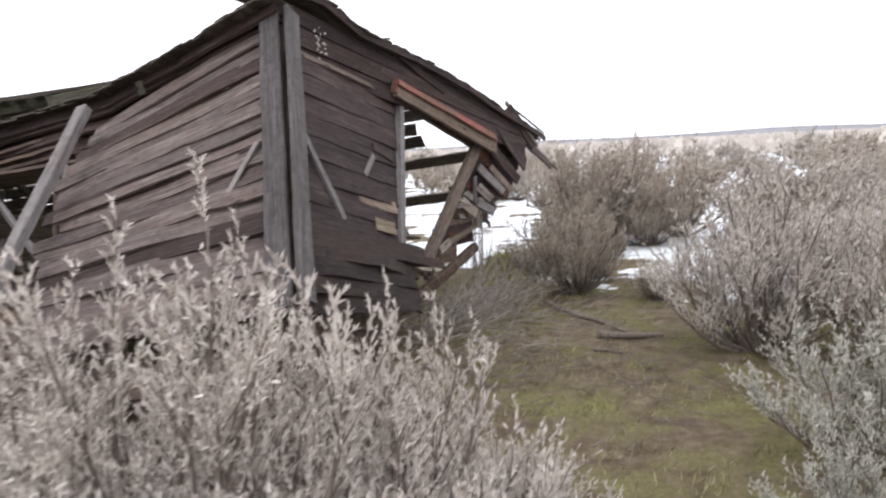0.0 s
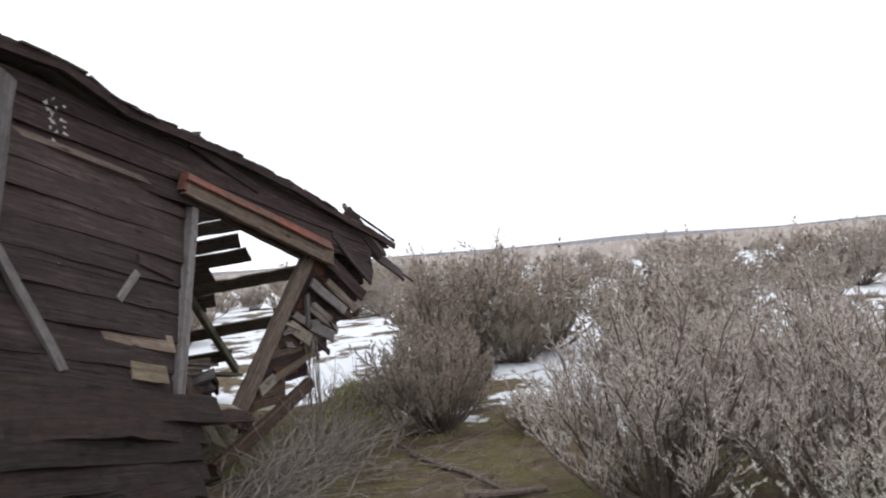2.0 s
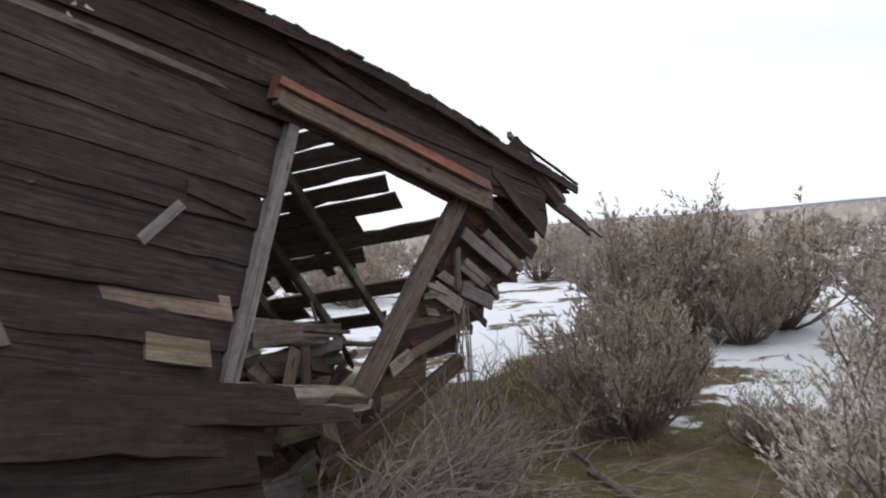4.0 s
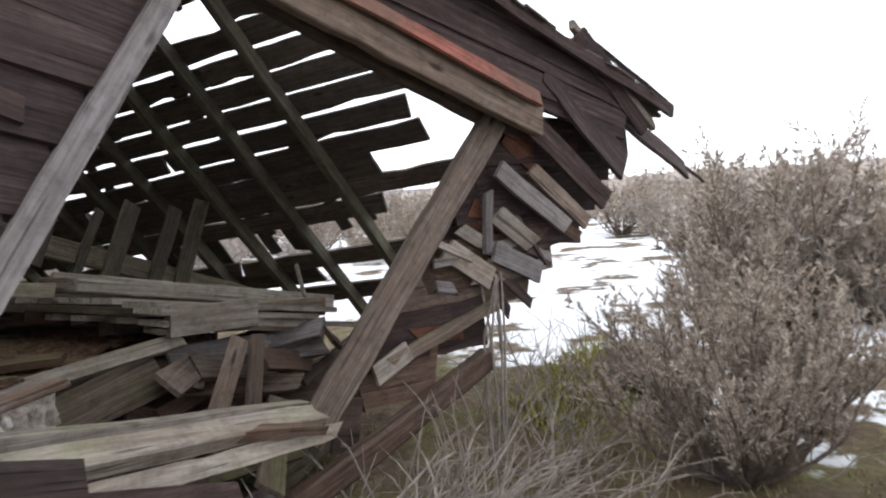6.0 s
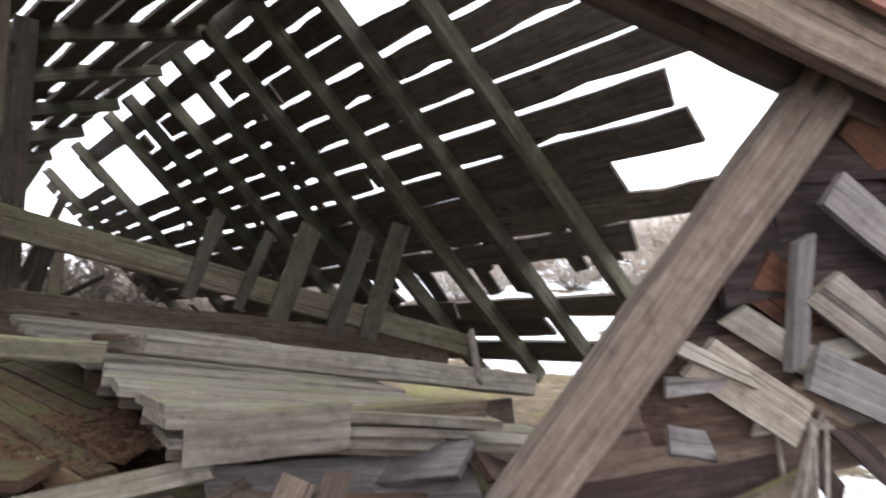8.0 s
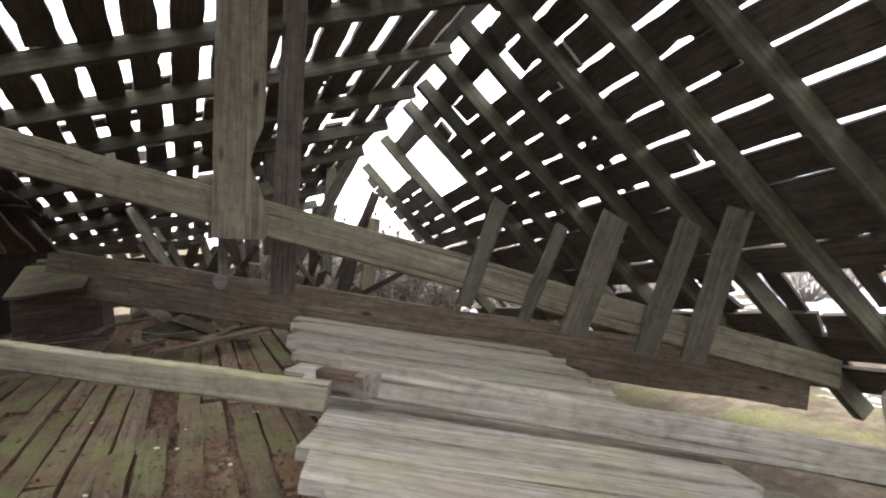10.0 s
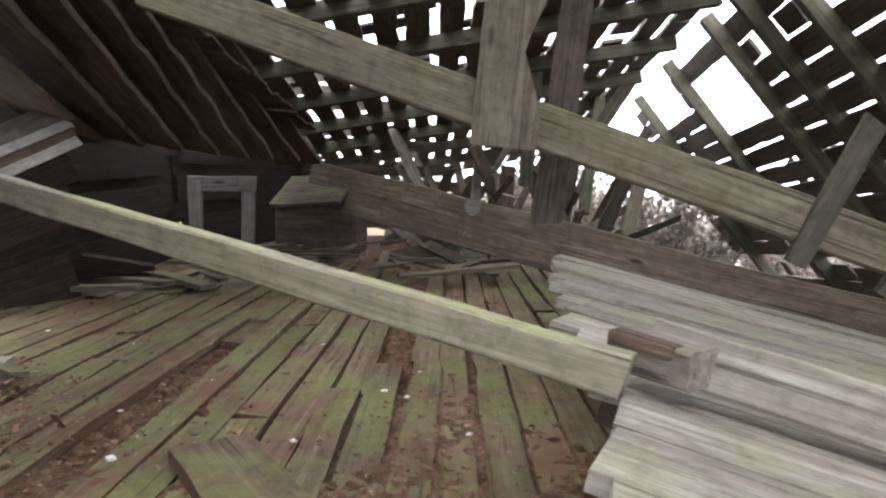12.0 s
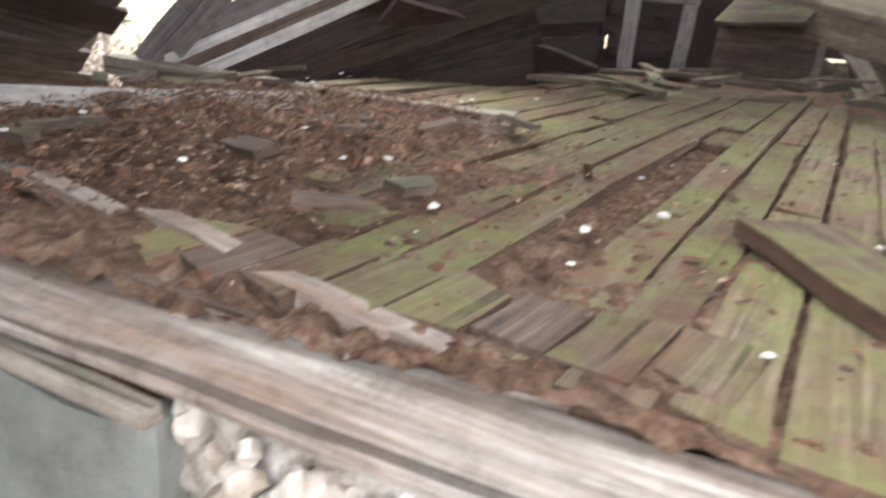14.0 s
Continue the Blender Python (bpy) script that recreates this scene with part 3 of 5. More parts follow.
for a, b, w, m in (((0.68, 6.93, 1.80), (1.0, 7.38, 1.42), 0.10, M_SIDING), ((0.52, 6.79, 1.66), (0.86, 7.19, 1.23), 0.16, M_SIDING), ((0.45, 6.74, 1.45), (0.78, 7.08, 1.08), 0.10, M_SIDING), ((0.46, 6.75, 1.25), (0.69, 6.98, 0.985), 0.065, M_POST),
                   ((0.355, 6.63, 1.24), (0.59, 6.87, 0.995), 0.075, M_GREY), ((0.335, 6.59, 1.07), (0.46, 6.71, 0.94), 0.085, M_PALE), ((0.17, 6.40, 0.965), (0.315, 6.54, 0.825), 0.085, M_PALE), ((0.315, 6.555, 0.93), (0.485, 6.73, 0.815), 0.085, M_GREY),
                   ((0.311, 6.57, 1.165), (0.299, 6.54, 0.935), 0.045, M_GREY), ((-0.05, 6.11, 0.57), (0.03, 6.2, 0.62), 0.07, M_PALE), ((0.30, 6.55, 0.72), (-0.02, 6.16, 0.60), 0.05, M_JUNK)):
    plank("broken_board", a, b, w, 0.018, PN, m, torn, tilt=rng.uniform(-14, 14), warp=0.006, rag=0.02).location += PN * rng.uniform(0.015, 0.06)
for i in range(14):
    c = lerp((0.12, 6.33, 0.86), (0.62, 6.92, 1.12), rng.random()) + Vector((0, 0, rng.uniform(-0.28, 0.12)))
    v = Vector((0.35, 0.32, rng.uniform(-0.7, 0.1))).normalized() * rng.uniform(0.04, 0.12)
    plank("broken_board", c - v, c + v, rng.uniform(0.02, 0.06), 0.012, PN + Vector((0, 0, rng.uniform(-0.5, 0.8))), (M_GREY, M_PALE, M_ROT, M_SIDING)[i % 4], torn, w1=rng.uniform(0.01, 0.06), rag=0.03).location += PN * rng.uniform(0.0, 0.05)
plank("edge_trim", (0.67, 6.92, 1.84), (1.03, 7.42, 1.42), 0.03, 0.03, PN, M_PALE, torn, label="pale worn edge strip").location += PN * 0.04
M_RUST = wood("fresh_orange_rot", (0.07, 0.03, 0.018), (0.16, 0.068, 0.038), (0.25, 0.125, 0.075), stain=(0.07, 0.035, 0.025), stain_amt=0.6)
for a, b, w in (((0.40, 6.70, 1.40), (0.50, 6.83, 1.30), 0.12), ((0.24, 6.50, 1.12), (0.33, 6.62, 1.02), 0.10), ((0.06, 6.28, 0.66), (0.22, 6.45, 0.64), 0.06)):
    plank("rotted_board", a, b, w, 0.014, PN, M_RUST, torn, tilt=rng.uniform(-8, 8), rag=0.04, label="orange rotten wood")
low = thing("bottom_sill_beam", "rotten brown sill beam lying under the torn wall", "beam")
plank("beam", (0.30, 6.46, 0.52), (-0.32, 5.66, 0.20), 0.085, 0.07, PN, M_ROT, low, chamfer=0.012, warp=0.01)
sill = thing("opening_sill", "pale splintered sill boards at the foot of the opening", "sill")
plank("sill_board", (-0.38, 4.66, 0.775), (-0.17, 5.95, 0.485), 0.07, 0.05, (0.55, -0.1, 0.8), M_PALE, sill, warp=0.01, rag=0.03, chamfer=0.005)
plank("sill_board", (-0.46, 4.72, 0.80), (-0.24, 5.90, 0.53), 0.035, 0.04, (0.2, 0, 1), M_PALE, sill, warp=0.01, rag=0.04)
plank("sill_board", (-0.33, 4.72, 0.70), (-0.13, 5.90, 0.44), 0.05, 0.03, (0.8, -0.2, 0.3), M_PALE, sill, warp=0.012, rag=0.05)
plank("splinter", (-0.34, 5.2, 0.67), (-0.12, 5.75, 0.50), 0.06, 0.03, (0.3, -0.1, 0.9), M_ROT, sill, w1=0.02, rag=0.04)

# ---- right roof slope seen from below ----
RN = Vector((0.14836, 0.80308, 0.5771)).normalized()
U = Vector((-0.95173, 0.2745, -0.13733))
RW = Vector((0.2687, 0.52887, -0.80504))
TOP = Vector((-0.12, 7.0, 2.37))
roof = thing("roof_right", "steep broken roof slope of gapped dark boards", "roof", kind="structure")


def rpt(u, w, lift=0.0):
    return TOP + U * u + RW * (w + 0.025 - 0.05 * u) + RN * lift


ROWS_R = [(-0.24, 1.2, 2.6), (-0.09, 0.9, 9), (0.06, 0.7, 9), (0.21, 0.02, 9), (0.365, -0.05, 9), (0.515, -0.1, 9), (0.665, 0.06, 9), (0.825, 0.29, 9), (0.985, 0.28, 9), (1.13, 0.66, 9), (1.265, -0.2, 9), (1.42, 0.72, 9), (1.60, 2.6, 5.2), (1.76, -0.1, 9), (1.90, 1.5, 4.4), (2.08, 0.9, 8)]
HOLES = ((1.05, 1.52, 0.05, 0.1), (2.75, 3.5, 0.05, 0.09), (3.8, 4.12, 0.05, 0.09), (4.3, 5.35, 0.05, 0.38), (5.6, 6.45, -0.1, 0.12))
for w, u0, u1 in ROWS_R:
    u = u0
    while u < min(u1, 7.0):
        step = rng.uniform(1.3, 2.6)
        e = min(u + step, u1, 7.0)
        spans = [(u, e)]
        for h0, h1, hw0, hw1 in HOLES:
            if hw0 <= w <= hw1:
                spans = [s for a, b in spans for s in ((a, min(b, h0)), (max(a, h1), b)) if s[1] - s[0] > 0.1]
        for a, b in spans:
            g = 0.0 if w < 1.3 else rng.uniform(-0.02, 0.02)
            plank("roof_board", rpt(a, w + g), rpt(b, w + rng.uniform(-0.008, 0.008) + g), rng.uniform(0.125, 0.142), 0.02, RN, M_ROOF, roof, warp=0.004, rag=0.02 if w < 1.05 else 0.07)
        u = e + 0.01
for k, u in enumerate((0.55, 1.03, 1.5, 1.95, 2.41, 2.87, 3.33, 3.8, 4.27, 4.75, 5.25, 5.8, 6.4)):
    w0 = -0.25
    if k in (0, 9, 11):
        continue
    plank("rafter", rpt(u, w0, -0.055), rpt(u - 0.16, 2.25, -0.055), 0.05, 0.085, RN, M_RAFTER, roof, warp=0.004, chamfer=0.003)
for i in range(70):
    u, w = rng.uniform(0.4, 6.5), rng.uniform(0.1, 2.0)
    if any(h0 - 0.2 < u < h1 + 0.2 and hw0 - 0.2 < w < hw1 + 0.2 for h0, h1, hw0, hw1 in HOLES) or (u < 0.9 and w > 0.6):
        continue
    plank("shake", rpt(u, w - 0.16, 0.03), rpt(u, w + 0.16, 0.02), rng.uniform(0.09, 0.15), 0.012, RN, M_SHAKE, roof, rag=0.03, tilt=rng.uniform(-6, 6))

# ---- left roof slope ----
LA = Vector((-2.905, 7.54, 2.324))
LW = Vector((-0.33373, -0.92385, -0.18742)).normalized()
LN = U.cross(LW).normalized()
if LN.z < 0:
    LN = -LN
roofl = thing("roof_left", "low sagging roof slope of gapped dark boards", "roof", kind="structure")


def lpt(a, b, lift=0.0):
    return LA + U * a + LW * (b + 0.15 * a) + LN * lift - Vector((0, 0, 0.08 * max(0, -a)))


for i in range(17):
    b0 = -0.02 + i * 0.176
    a = (-2.5 if i < 8 else -2.25 if i < 13 else -0.8) + rng.uniform(-0.08, 0.04)
    while a < 5.2:
        e = min(a + rng.uniform(1.1, 2.4), 5.2)
        if not (3.2 < a < 5 and b0 < 0.5 and rng.random() < 0.6):
            plank("roof_board", lpt(a, b0), lpt(e, b0 + rng.uniform(-0.01, 0.01)), rng.uniform(0.125, 0.14), 0.02, LN, M_ROOF, roofl, warp=0.004, rag=0.02)
        a = e + (0.01 if rng.random() < 0.8 else 0.12)
for a in (-2.1, -1.55, -0.95, -0.3, 0.36, 1.0, 1.65, 2.3, 2.95, 3.6, 4.3):
    plank("rafter", lpt(a, -0.05, -0.055), lpt(a - 0.4, 2.85, -0.055), 0.05, 0.085, LN, M_RAFTER, roofl, warp=0.005, chamfer=0.003)
for i in range(60):
    a, b = rng.uniform(0.2, 4.8), rng.uniform(0.1, 2.7)
    plank("shake", lpt(a, b - 0.16, 0.02), lpt(a, b + 0.16, 0.03), rng.uniform(0.09, 0.15), 0.012, LN, M_SHAKE, roofl, rag=0.03)

# ---- floor ----
floor = thing("floor", "mossy rotten floorboards with wide gaps", "floor", kind="structure")
FD = Vector((-0.985, 0.165, 0)).normalized()
FS = Vector((0.165, 0.985, 0)).normalized()
F0 = Vector((-1.10, 5.25, 0.68))
for i in range(-14, 17):
    off = i * 0.0785
    start = F0 + FS * off
    near_cut = max(0.0, -off - 0.06) * 0.9 if i < -1 else 0.0
    s0 = near_cut + rng.uniform(-0.02, 0.06)
    if i > 9:
        s0 = 0.25 + 0.14 * (i - 9)
    L = 3.0 + rng.uniform(-0.4, 0.3) - 0.045 * max(0, -i)
    cuts = [s0]
    if rng.random() < 0.6:
        cuts.append(s0 + rng.uniform(0.7, 1.8))
    cuts.append(L)
    for a, b in zip(cuts, cuts[1:]):
        if i == 0 and a < 1.2:
            a = 1.35
        if i in (6, 10) and a < 0.8:
            b = min(b, a + 1.1)
        if b - a < 0.1:
            continue
        dz = rng.uniform(-0.006, 0.006)
        plank("floorboard", start + FD * a + Vector((0, 0, dz)), start + FD * (b - 0.01) + FS * rng.uniform(-0.012, 0.012) + Vector((0, 0, dz)), 0.069, 0.022, (0, 0, 1), M_FLOOR, floor, warp=0.004, rag=0.02)
link_mesh("subfloor", [(-1.15, 4.2, 0.64), (-1.05, 5.3, 0.64), (-0.95, 6.7, 0.64), (-6.8, 7.9, 0.62), (-6.8, 5.2, 0.62), (-2.6, 3.95, 0.64),
                       (-1.15, 4.2, 0.5), (-1.05, 5.3, 0.5), (-0.95, 6.7, 0.5), (-6.8, 7.9, 0.5), (-6.8, 5.2, 0.5), (-2.6, 3.95, 0.5)],
          [(0, 1, 2, 3, 4, 5), (11, 10, 9, 8, 7, 6)] + [(i, i + 6, (i + 1) % 6 + 6, (i + 1) % 6) for i in range(6)], M_DIRT, floor, "dark litter under the gaps")


def litter():
    """Mound of brown rot and plaster crumbs over the broken corner of the floor."""
    xs, ys = np.linspace(-2.5, -1.12, 60), np.linspace(4.0, 5.45, 60)
    verts, faces = [], []
    for y in ys:
        for x in xs:
            d = max(0, 1 - ((x + 1.75) / 0.62) ** 2 - ((y - 4.72) / 0.62) ** 2)
            h = 0.645 + 0.085 * d ** 0.5 * (0.7 + 0.6 * noise.noise(Vector((x * 5, y * 5, 0)))) + 0.03 * d * noise.noise(Vector((x * 22, y * 22, 4)))
            verts.append((x, y, h))
    for j in range(59):
        for i in range(59):
            faces.append((j * 60 + i, j * 60 + i + 1, j * 60 + 61 + i, j * 60 + 60 + i))
    return tagged(link_mesh("floor_litter", verts, faces, M_DIRT), "brown rotted litter heaped on the broken floor", "litter", kind="stuff")


litter()


def scattered_litter():
    """Thin drifts of rot and leaf crumbs caught in the gaps and over the boards."""
    nx, ny = 210, 240
    verts, faces = [], []
    for y in np.linspace(4.3, 6.5, ny):
        for x in np.linspace(-3.4, -1.04, nx):
            n = 0.8 * noise.noise(Vector((x * 2.6, y * 4.0, 1))) + 0.5 * noise.noise(Vector((x * 9, y * 13, 2))) + 0.9 * noise.noise(Vector((x * 41, y * 47, 3)))
            near = 0.022 * max(0, min(1, (x + 2.3) / 1.0))
            verts.append((x, y, 0.664 + 0.018 * n + near))
    for j in range(ny - 1):
        for i in range(nx - 1):
            faces.append((j * nx + i, j * nx + i + 1, (j + 1) * nx + i + 1, (j + 1) * nx + i))
    tagged(link_mesh("floor_crumbs", verts, faces, M_DIRT), "brown leaf crumbs and rot caught between the floorboards", "litter", kind="stuff")


scattered_litter()
M_FLAKE = rough_mat("rot_flake", [(0.1, (0.04, 0.022, 0.015)), (0.45, (0.13, 0.068, 0.042)), (0.68, (0.23, 0.13, 0.08)), (0.86, (0.38, 0.29, 0.21)), (0.93, (0.66, 0.6, 0.52))], 9, bump=0.3, island=True)


def rot_flakes():
    """Thousands of splinters, bark bits and plaster crumbs lying over the broken corner and the boards."""
    r = random.Random(77)
    verts, faces = [], []
    for i in range(13000):
        if i % 4:
            x, y = r.gauss(-1.62, 0.36), r.gauss(4.72, 0.30)
            z = 0.655 + 0.085 * max(0, 1 - ((x + 1.75) / 0.62) ** 2 - ((y - 4.72) / 0.62) ** 2) ** 0.5
        else:
            x, y = r.uniform(-3.2, -1.05), r.uniform(4.35, 6.4)
            if noise.noise(Vector((x * 2.2, y * 3.4, 8))) < -0.1:
                continue
            z = 0.692
        if not (-3.3 < x < -1.09 and 4.05 < y < 6.5):
            continue
        z = max(z, 0.672) + r.uniform(0.0, 0.02) * (1 if i % 4 else 0.3)
        a, L = r.uniform(0, 6.28), r.uniform(0.0018, 0.0052) * (3.0 if r.random() < 0.05 else 1.0)
        w, h = L * r.uniform(0.35, 0.9), r.uniform(0.0008, 0.003)
        ca, sa, t = math.cos(a), math.sin(a), r.gauss(0, 0.35)
        b = len(verts)
        for u, v, k in ((-1, -0.7, 0), (1, -1, 0), (0.8, 1, 0), (-0.9, 0.6, 0), (-0.6, -0.4, 1), (0.7, -0.5, 1), (0.5, 0.6, 1), (-0.5, 0.5, 1)):
            px, py = u * L * r.uniform(0.7, 1.1), v * w * r.uniform(0.7, 1.1)
            verts.append((x + ca * px - sa * py, y + sa * px + ca * py, z + k * h + t * px))
        faces += [(b + 3, b + 2, b + 1, b), (b + 4, b + 5, b + 6, b + 7), (b, b + 1, b + 5, b + 4), (b + 1, b + 2, b + 6, b + 5), (b + 2, b + 3, b + 7, b + 6), (b + 3, b, b + 4, b + 7)]
    tagged(link_mesh("rot_flakes", verts, faces, M_FLAKE), "brown wood splinters and pale crumbs strewn on the floor", "litter", kind="stuff")


rot_flakes()
for i in range(120):
    f = rng.random()
    x, y = rng.uniform(-2.4, -1.15), rng.uniform(4.3, 6.0)
    ob = lump("plaster_chip", (x, y, 0.70 + (0.05 if y < 5.1 else 0.0)), rng.uniform(0.003, 0.009), M_ROT if i % 3 else M_CHIP, seed=i, flat=0.35, sub=1)
    tagged(ob, "small brown crumb of rotted wood" if i % 3 else "small white plaster chip lying on the floor", "crumb" if i % 3 else "chip", group="floor crumbs")
for x, y in ((-1.447, 5.323), (-1.589, 5.411), (-1.421, 5.127)):
    tagged(lump("plaster_chip", (x, y, 0.703), 0.010, M_CHIP, seed=int(x * -50) % 9, flat=0.5, sub=1), "white plaster chip lying on the mossy floor", "chip", group="floor crumbs")
for i in range(24):
    x, y = rng.uniform(-2.3, -1.25), rng.uniform(4.2, 5.15)
    t = thing("wood_fragment", "short broken fragment of brown rotted board", "fragment", group="floor fragments")
    a = rng.uniform(0, 3.1)
    r = rng.uniform(0.03, 0.09)
    plank("fragment", (x - r * math.cos(a), y - r * math.sin(a), 0.735), (x + r * math.cos(a), y + r * math.sin(a), 0.735 + rng.uniform(-0.01, 0.02)), rng.uniform(0.02, 0.05), 0.012, (rng.uniform(-0.3, 0.3), 0, 1), M_ROT if i % 2 else M_JUNK, t, rag=0.01)


def lying(name, label, p0, p1, w, th, m, face=(0, 0, 1), cat="board", group="", **kw):
    t = thing(name, label, cat, group=group)
    plank("board", p0, p1, w, th, face, m, t, **kw)
    return t


lying("loose_plank", "loose green mossy plank lying on the floor", (-1.60, 5.56, 0.712), (-1.02, 5.83, 0.712), 0.125, 0.024, M_FLOOR)
lying("edge_plank", "grey splintered plank along the broken floor edge", (-2.09, 5.045, 0.715), (-2.15, 3.85, 0.70), 0.07, 0.05, M_PALE)
lying("white_board", "chalky white board lying in the litter", (-1.95, 4.62, 0.73), (-1.45, 4.22, 0.72), 0.06, 0.03, M_WHITE)
rim = thing("floor_rim_plank", "pale weathered rim plank at the floor edge", "plank")
plank("plank", (-1.06, 4.42, 0.662), (-0.995, 5.75, 0.662), 0.115, 0.026, (0.15, 0, 1), M_RIM, rim, warp=0.004, rag=0.02, chamfer=0.009)
plank("stained_edge", (-1.10, 4.45, 0.684), (-1.06, 5.2, 0.676), 0.022, 0.008, (0.15, 0, 1), M_ROT, rim, w1=0.006, warp=0.003, rag=0.03, label="rust-brown stained edge")
for i in range(8):
    y = 4.93 + i * 0.0765
    lying("short_floor_end", "short rotted floorboard end over the rim", (-1.22, y + 0.03, 0.688), (-1.11, y, 0.684), 0.070, 0.022, (M_FLOOR, M_ROT, M_FLOOR, M_FLOOR)[i % 4], group="floor ends", rag=0.015)
for i in range(5):
    lying("rotted_strip", "pale rotted strip beside the floor rim", (-1.25 + 0.012 * i, 4.50 + 0.09 * i, 0.69), (-1.12 + 0.014 * i, 5.12 + 0.06 * i, 0.68), 0.03, 0.014, M_RIM, group="rim strips", rag=0.04, warp=0.01)
box = thing("grey_panel", "flat grey painted panel below the floor edge", "panel")
plank("panel", (-1.035, 4.35, 0.395), (-1.0, 5.045, 0.395), 0.36, 0.02, (0.99, -0.09, 0.08), M_CEMENT, box, warp=0.001, rag=0.002)
plank("panel_lip", (-1.025, 4.40, 0.625), (-0.968, 5.075, 0.627), 0.016, 0.022, (0.99, -0.09, 0), M_PALE, box, warp=0.001, rag=0.002, label="pale worn wooden lip")
plank("panel_edge", (-0.985, 5.068, 0.62), (-0.985, 5.068, 0.20), 0.022, 0.03, (0.99, -0.09, 0), M_CEMENT, box, warp=0.001, rag=0.002)
for i in range(130):
    y = rng.uniform(5.085, 5.55)
    tagged(lump("rubble_stone", (-0.99 + 0.09 * (y - 5.07) + rng.uniform(-0.015, 0.012), y, 0.62 - 0.4 * rng.random() ** 1.2), rng.uniform(0.008, 0.024), M_STONE if i % 3 else M_CHIP, seed=i, sub=2), "rounded tan rubble stone packed under the floor edge" if i % 3 else "white mortar lump packed between rubble stones", "stone", group="foundation rubble")



def rubble_mortar():
    """Pale crumbling mortar that the stones under the floor edge are bedded in."""
    ny, nz = 70, 56
    verts, faces = [], []
    for j in range(nz):
        for i in range(ny):
            y, z = 5.075 + 0.62 * i / (ny - 1), 0.16 + 0.48 * j / (nz - 1)
            x = -1.0 + 0.09 * (y - 5.07) + 0.022 * noise.noise(Vector((y * 17, z * 17, 1))) + 0.012 * noise.noise(Vector((y * 48, z * 48, 5)))
            verts.append((x, y, z))
    faces = [(j * ny + i, j * ny + i + 1, (j + 1) * ny + i + 1, (j + 1) * ny + i) for j in range(nz - 1) for i in range(ny - 1)]
    tagged(link_mesh("foundation_mortar", verts, faces, M_MORTAR), "pale crumbling mortar holding rubble under the floor", "mortar", kind="structure")


M_MORTAR = rough_mat("pale_mortar", [(0.3, (0.16, 0.13, 0.1)), (0.46, (0.42, 0.37, 0.31)), (0.7, (0.66, 0.62, 0.56))], 26, bump=0.8)
rubble_mortar()

# ---- stacked slab of boards, bars and beams ----
SD = Vector((0.42, 0.82, -0.17)).normalized()
slab = thing("board_stack", "fallen stack of pale weathered boards with mossy tops", "board stack")
FA, FB = Vector((-0.80, 5.97, 0.865)), Vector((-2.70, 6.50, 0.885))
for i in range(14):
    f = i / 13
    p = lerp(FA, FB, f)
    bd = Vector((0.5 + rng.uniform(-0.02, 0.02), 0.85, -0.2)).normalized()
    plank("stack_board", p - bd * rng.uniform(0.0, 0.03) + Vector((0, 0, 0.006 * (i % 2))), p + bd * (0.74 + 0.35 * f + rng.uniform(-0.05, 0.03)), 0.15, 0.022, (0.05, 0.19, 0.96), M_PALE, slab, warp=0.003, rag=0.03)
for k in range(3):
    o = Vector((0.03 - 0.012 * k, -0.02 + 0.01 * k, -0.03 * (k + 1)))
    plank("stack_board", FA + o, FA + o + SD * (0.70 - 0.05 * k), 0.13, 0.02, (0, 0, 1), M_PALE if k < 2 else M_JUNK, slab, rag=0.03)
for k in range(4):
    p = lerp(FA, FB, 0.03 + 0.09 * k) + Vector((0.05, 0.02, -0.07))
    plank("stack_board", p, p + Vector((0.5, 0.85, -0.2)).normalized() * (1.12 - 0.05 * k), 0.15, 0.022, (0.05, 0.19, 0.96), M_PALE, slab, warp=0.003, rag=0.03)
plank("face_block", (-0.745, 5.985, 0.80), (-0.575, 6.29, 0.775), 0.10, 0.04, (0.88, -0.45, 0), M_PALE, slab, rag=0.003, label="pale sawn block with a white streak").location += Vector((0.03, -0.02, 0))
plank("white_streak", (-0.682, 6.12, 0.835), (-0.678, 6.125, 0.735), 0.009, 0.003, (0.88, -0.45, 0), M_WHITE, slab, rag=0.001).location += Vector((0.05, -0.035, 0))
plank("face_block", (-0.57, 6.30, 0.765), (-0.41, 6.62, 0.73), 0.075, 0.04, (0.88, -0.45, 0), M_JUNK, slab, rag=0.004)
for i in range(9):
    p = lerp(FA, FB, 0.05 + 0.1 * i) + Vector((0.0, 0.0, -0.09))
    plank("under_board", p + SD * rng.uniform(0.0, 0.14) + Vector((0, 0, rng.uniform(-0.02, 0.03))), p + SD * 0.5, rng.uniform(0.05, 0.13), rng.uniform(0.02, 0.05), (rng.uniform(-0.2, 0.2), 0, 1), (M_ROT, M_PANEL, M_JUNK)[i % 3], slab, rag=0.05)
bolt = thing("rusty_bracket", "small rusty iron bracket on a pale wood block", "bracket")
plank("wood_block", (-1.36, 6.16, 0.925), (-1.25, 6.22, 0.92), 0.08, 0.05, (0, 0, 1), M_PALE, bolt, rag=0.003, chamfer=0.004)
plank("iron_plate", (-1.345, 6.135, 0.945), (-1.255, 6.18, 0.94), 0.03, 0.016, (0, 0, 1), M_ROT, bolt, rag=0.004, label="rusty brown iron plate")
bar = thing("long_bar", "long mossy two-by-four lying across the room", "timber")
